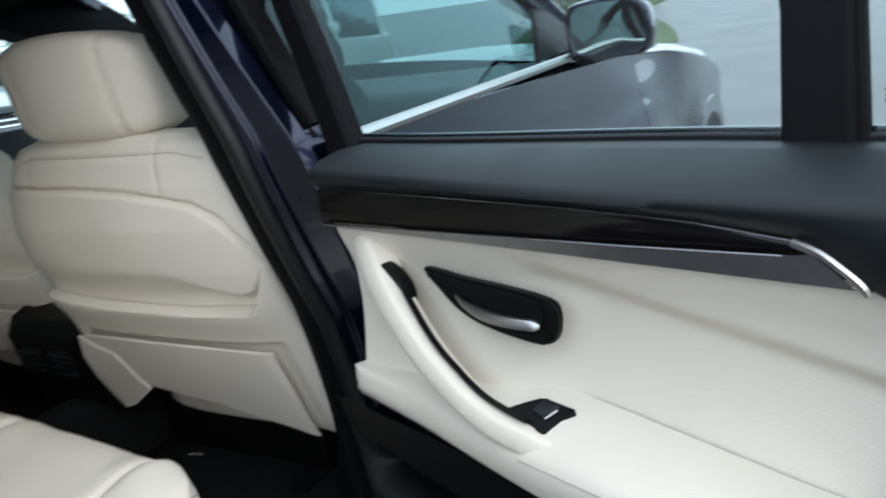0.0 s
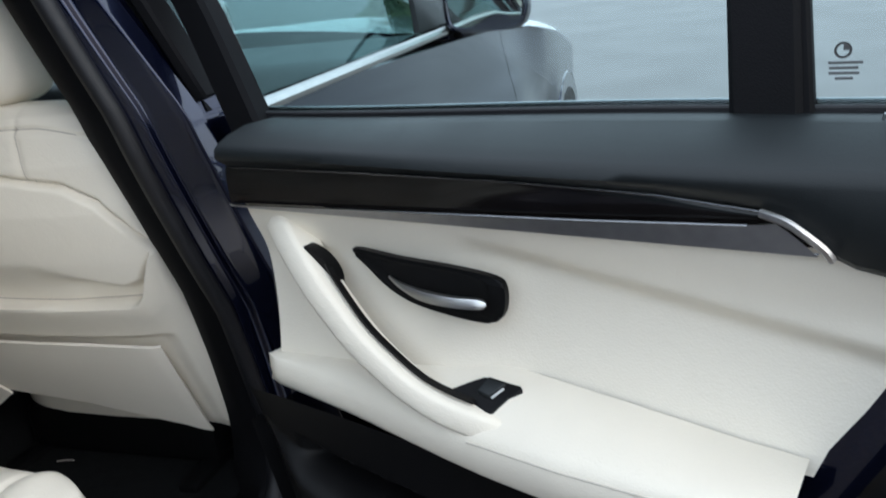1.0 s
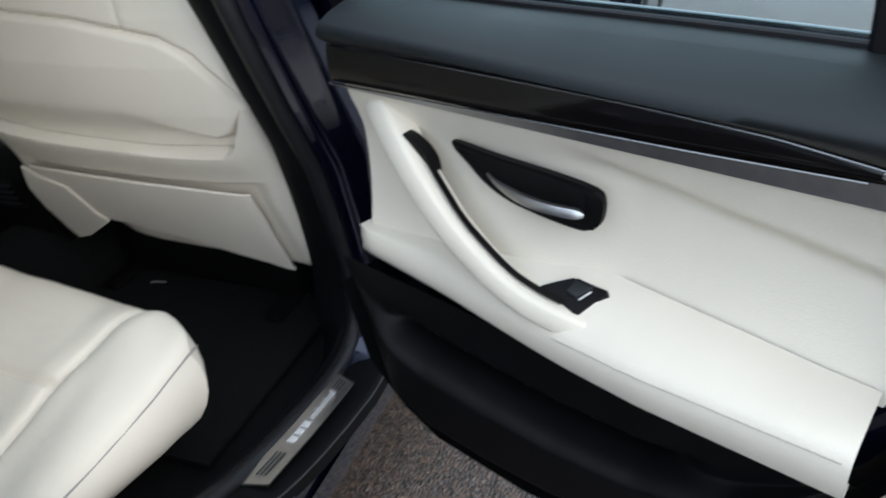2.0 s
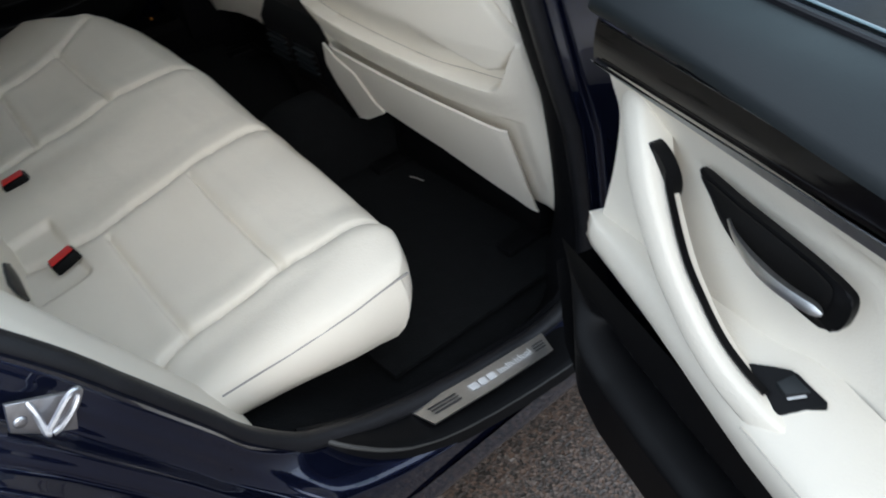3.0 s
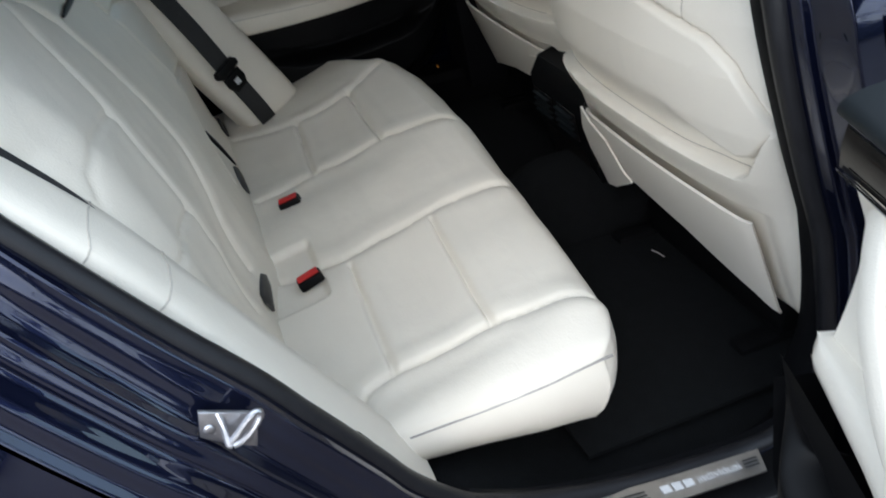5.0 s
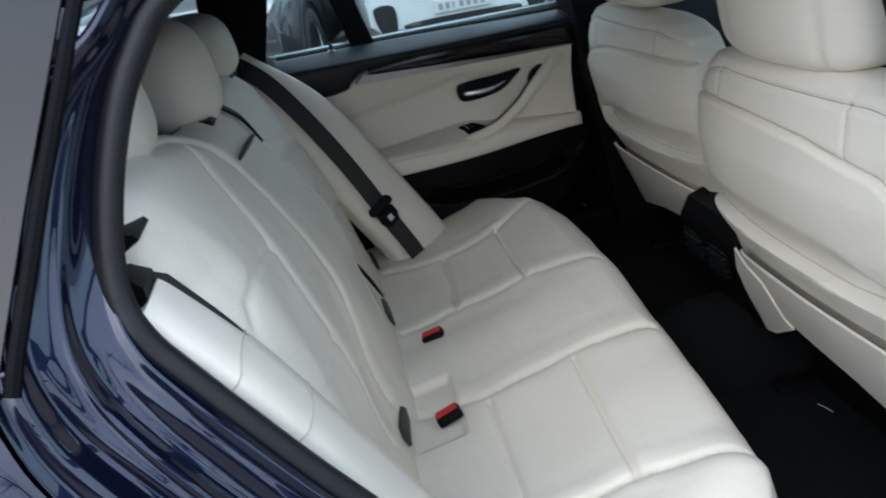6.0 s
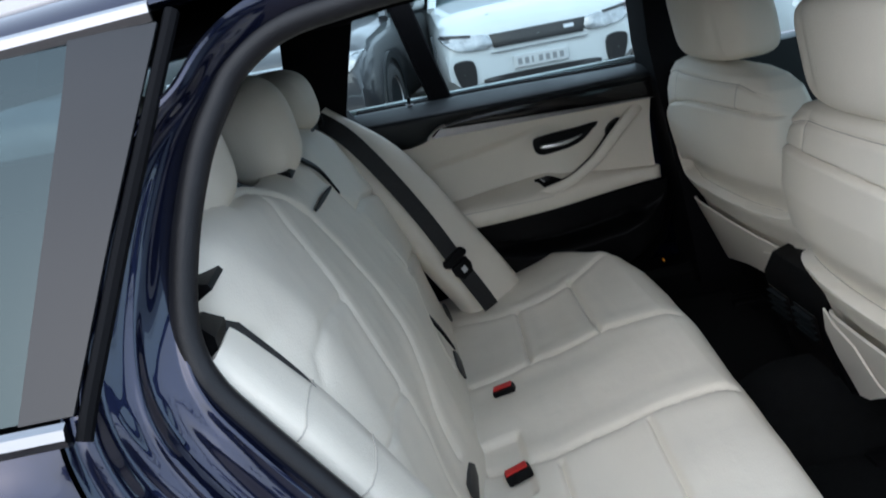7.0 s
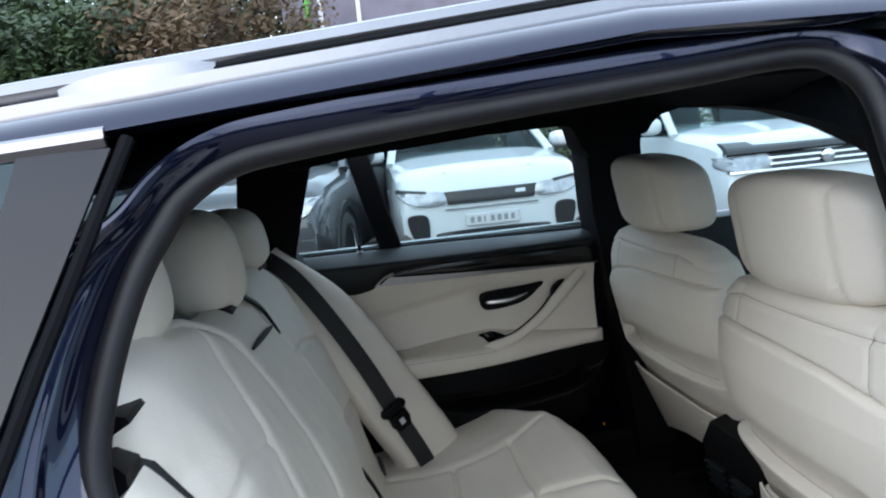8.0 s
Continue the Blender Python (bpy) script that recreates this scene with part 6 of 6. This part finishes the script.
def tree(name, label, x, y, height, spread, leaf_mat, n, seed, bare=0.0):
    rng = random.Random(seed)
    t = thing(name, label, "tree", "trees behind the cars", Matrix.Translation((x, y, 0)))
    bm = bmesh.new()
    trunk = smoothline([(0, 0, -0.05), (0.05, 0.03, height * 0.25), (-0.05, 0.02, height * 0.5), (0.04, 0, height * 0.8)], 12)
    bm = sweep(trunk, ring(0.10 + height * 0.012, 10), up=(1, 0, 0), scale=lambda q: 1.15 - 0.85 * q)
    centres = []
    for k in range(26):
        h0 = height * (0.12 + 0.66 * rng.random())
        a = rng.random() * 6.283
        ln = spread * (0.5 + 0.6 * rng.random()) * (1.15 - 0.5 * h0 / height)
        p0 = Vector((0, 0, h0))
        p1 = p0 + Vector((math.cos(a) * ln * 0.5, math.sin(a) * ln * 0.5, ln * 0.25))
        p2 = p0 + Vector((math.cos(a) * ln, math.sin(a) * ln, ln * 0.45))
        merge(bm, sweep([p0, p1, p2], ring(0.035, 6), up=(0.1, 0.2, 1), scale=lambda q: 1.1 - 0.9 * q))
        for q in range(3):
            tw = p2 + Vector((rng.uniform(-0.5, 0.5), rng.uniform(-0.5, 0.5), rng.uniform(0.0, 0.6)))
            merge(bm, sweep([p1.lerp(p2, 0.3 + 0.3 * q), tw], ring(0.012, 4), up=(0.3, 0.2, 1), scale=lambda e: 1.1 - 0.9 * e))
            centres.append((tw, 0.42))
        centres += [(p1, 0.38), (p2, 0.5)]
    part("trunk", bm, BARK, t)
    crown = new("crown", leaf_cloud(rng, centres, n, 0.075))
    crown.data.materials.append(leaf_mat)
    crown.parent = t
    return t


tree("evergreen_tree", "dense dark green evergreen tree", -6.2, 15.0, 5.6, 1.7, LEAF, 22000, 3)
tree("evergreen_tree", "dense dark green evergreen tree", -4.2, 15.6, 5.2, 1.5, LEAF, 20000, 4)
tree("brown_leaved_tree", "half-bare tree with brown autumn leaves", -2.4, 15.2, 6.0, 1.6, LEAFB, 8000, 5)
tree("brown_leaved_tree", "half-bare tree with brown autumn leaves", -0.9, 16.0, 6.0, 1.5, LEAFB, 7000, 6)
back_hedge = new("hedge", leaf_cloud(random.Random(11), [((-16 + 1.0 * i, 19.0 + 0.4 * math.sin(i * 1.7), 1.2 + 1.15 * k), 1.3) for i in range(17) for k in range(5)], 42000, 0.13))
back_hedge.data.materials.append(LEAF)
tagged(back_hedge, "tall dark green hedge behind the trees", "hedge", kind="stuff")
side_hedge = new("hedge", leaf_cloud(random.Random(12), [((-14 + 1.2 * i, -15.0 + 0.5 * math.sin(i * 1.3), 0.6 + 0.5 * k + 0.3 * math.sin(i)), 1.0) for i in range(30) for k in range(2)], 42000, 0.13))
side_hedge.data.materials.append(LEAF)
tagged(side_hedge, "dark green roadside hedge across the road", "hedge", kind="stuff")
for k, (x, hgt) in enumerate(((3.5, 7.5), (8.0, 8.5), (13.0, 7.5))):
    tree("bare_tree", "bare winter tree beside the road", x, -13.6 + 0.5 * (k % 2), hgt, 2.6, LEAFB, 260, 20 + k)
hedge = new("hedge", leaf_cloud(random.Random(9), [((-14 + 1.1 * i, 16.5 + 0.3 * math.sin(i * 2.1), 1.0 + 0.8 * (i % 3 == 0)), 1.25) for i in range(34)], 26000, 0.09))
hedge.data.materials.append(LEAF)
tagged(hedge, "long dark green hedge behind the parked cars", "hedge", kind="stuff")
verge = part("grass_verge", sheet([[(x, -1.1 + 0.2 * x + 0.5 * math.sin(x * 0.3) + w, ground_height(x, 0) + 0.02 + h_) for w, h_ in ((0.0, -0.03), (0.06, 0.08), (0.8, 0.10), (3.5, 0.2))] for x in [8 + 1.5 * i for i in range(50)]]), GRASS)
tagged(verge, "damp green grass verge along the road", "grass verge", kind="structure")
front_hedge = new("hedge", leaf_cloud(random.Random(31), [((17 + 1.0 * i, 4.0 + 0.2 * i + 0.4 * math.sin(i * 1.3), ground_height(17 + 1.0 * i, 0) + 0.5 + 0.9 * k), 1.0) for i in range(60) for k in range(3)] + [((92.0, -30 + 2 * i, 5.6 + 1.6 * k), 2.2) for i in range(26) for k in range(3)], 60000, 0.085))
front_hedge.data.materials.append(LEAF)
tagged(front_hedge, "dark green hedge beside the road ahead", "hedge", kind="stuff")
bld = thing("building", "grey-purple painted building with a green and white sign", "building", m=Matrix.Translation((3.2, 18.0, 0)))
part("wall", box(-3.6, 6.0, 0, 4, 0, 5.5, 0.02), RENDERW, bld)
part("roof", box(-3.8, 6.2, -0.2, 4.2, 5.5, 5.7, 0.03), GREYPAINT, bld)
part("sign_stripe", prism([(-3.05, 2.8), (-2.85, 2.8), (-2.95, 5.2), (-3.1, 5.2)], lambda a, b, c: (a, -c, b), 0.03, 0.005), SIGNGREEN, bld, "green sign stripe")
part("sign_panel", prism([(-2.75, 2.9), (-1.75, 2.9), (-1.75, 5.2), (-1.85, 5.2), (-1.85, 3.0), (-2.65, 3.0), (-2.65, 5.2), (-2.75, 5.2)], lambda a, b, c: (a, -c, b), 0.03, 0.005), SIGNWHITE, bld, "white sign frame")
for k in range(3):
    wdw = part("window", box(1.0 + 1.6 * k, 1.9 + 1.6 * k, -0.03, 0.02, 1.2, 2.6, 0.01), PIANO, bld, "dark window")
    part("window_sill", box(0.95 + 1.6 * k, 1.95 + 1.6 * k, -0.10, 0.0, 1.14, 1.2, 0.01), SIGNWHITE, wdw)
post = part("white_post", box(0.90, 0.98, 9.6, 9.68, 0, 2.6, 0.008), SIGNWHITE)
tagged(post, "slim white painted post between the parked cars", "post")
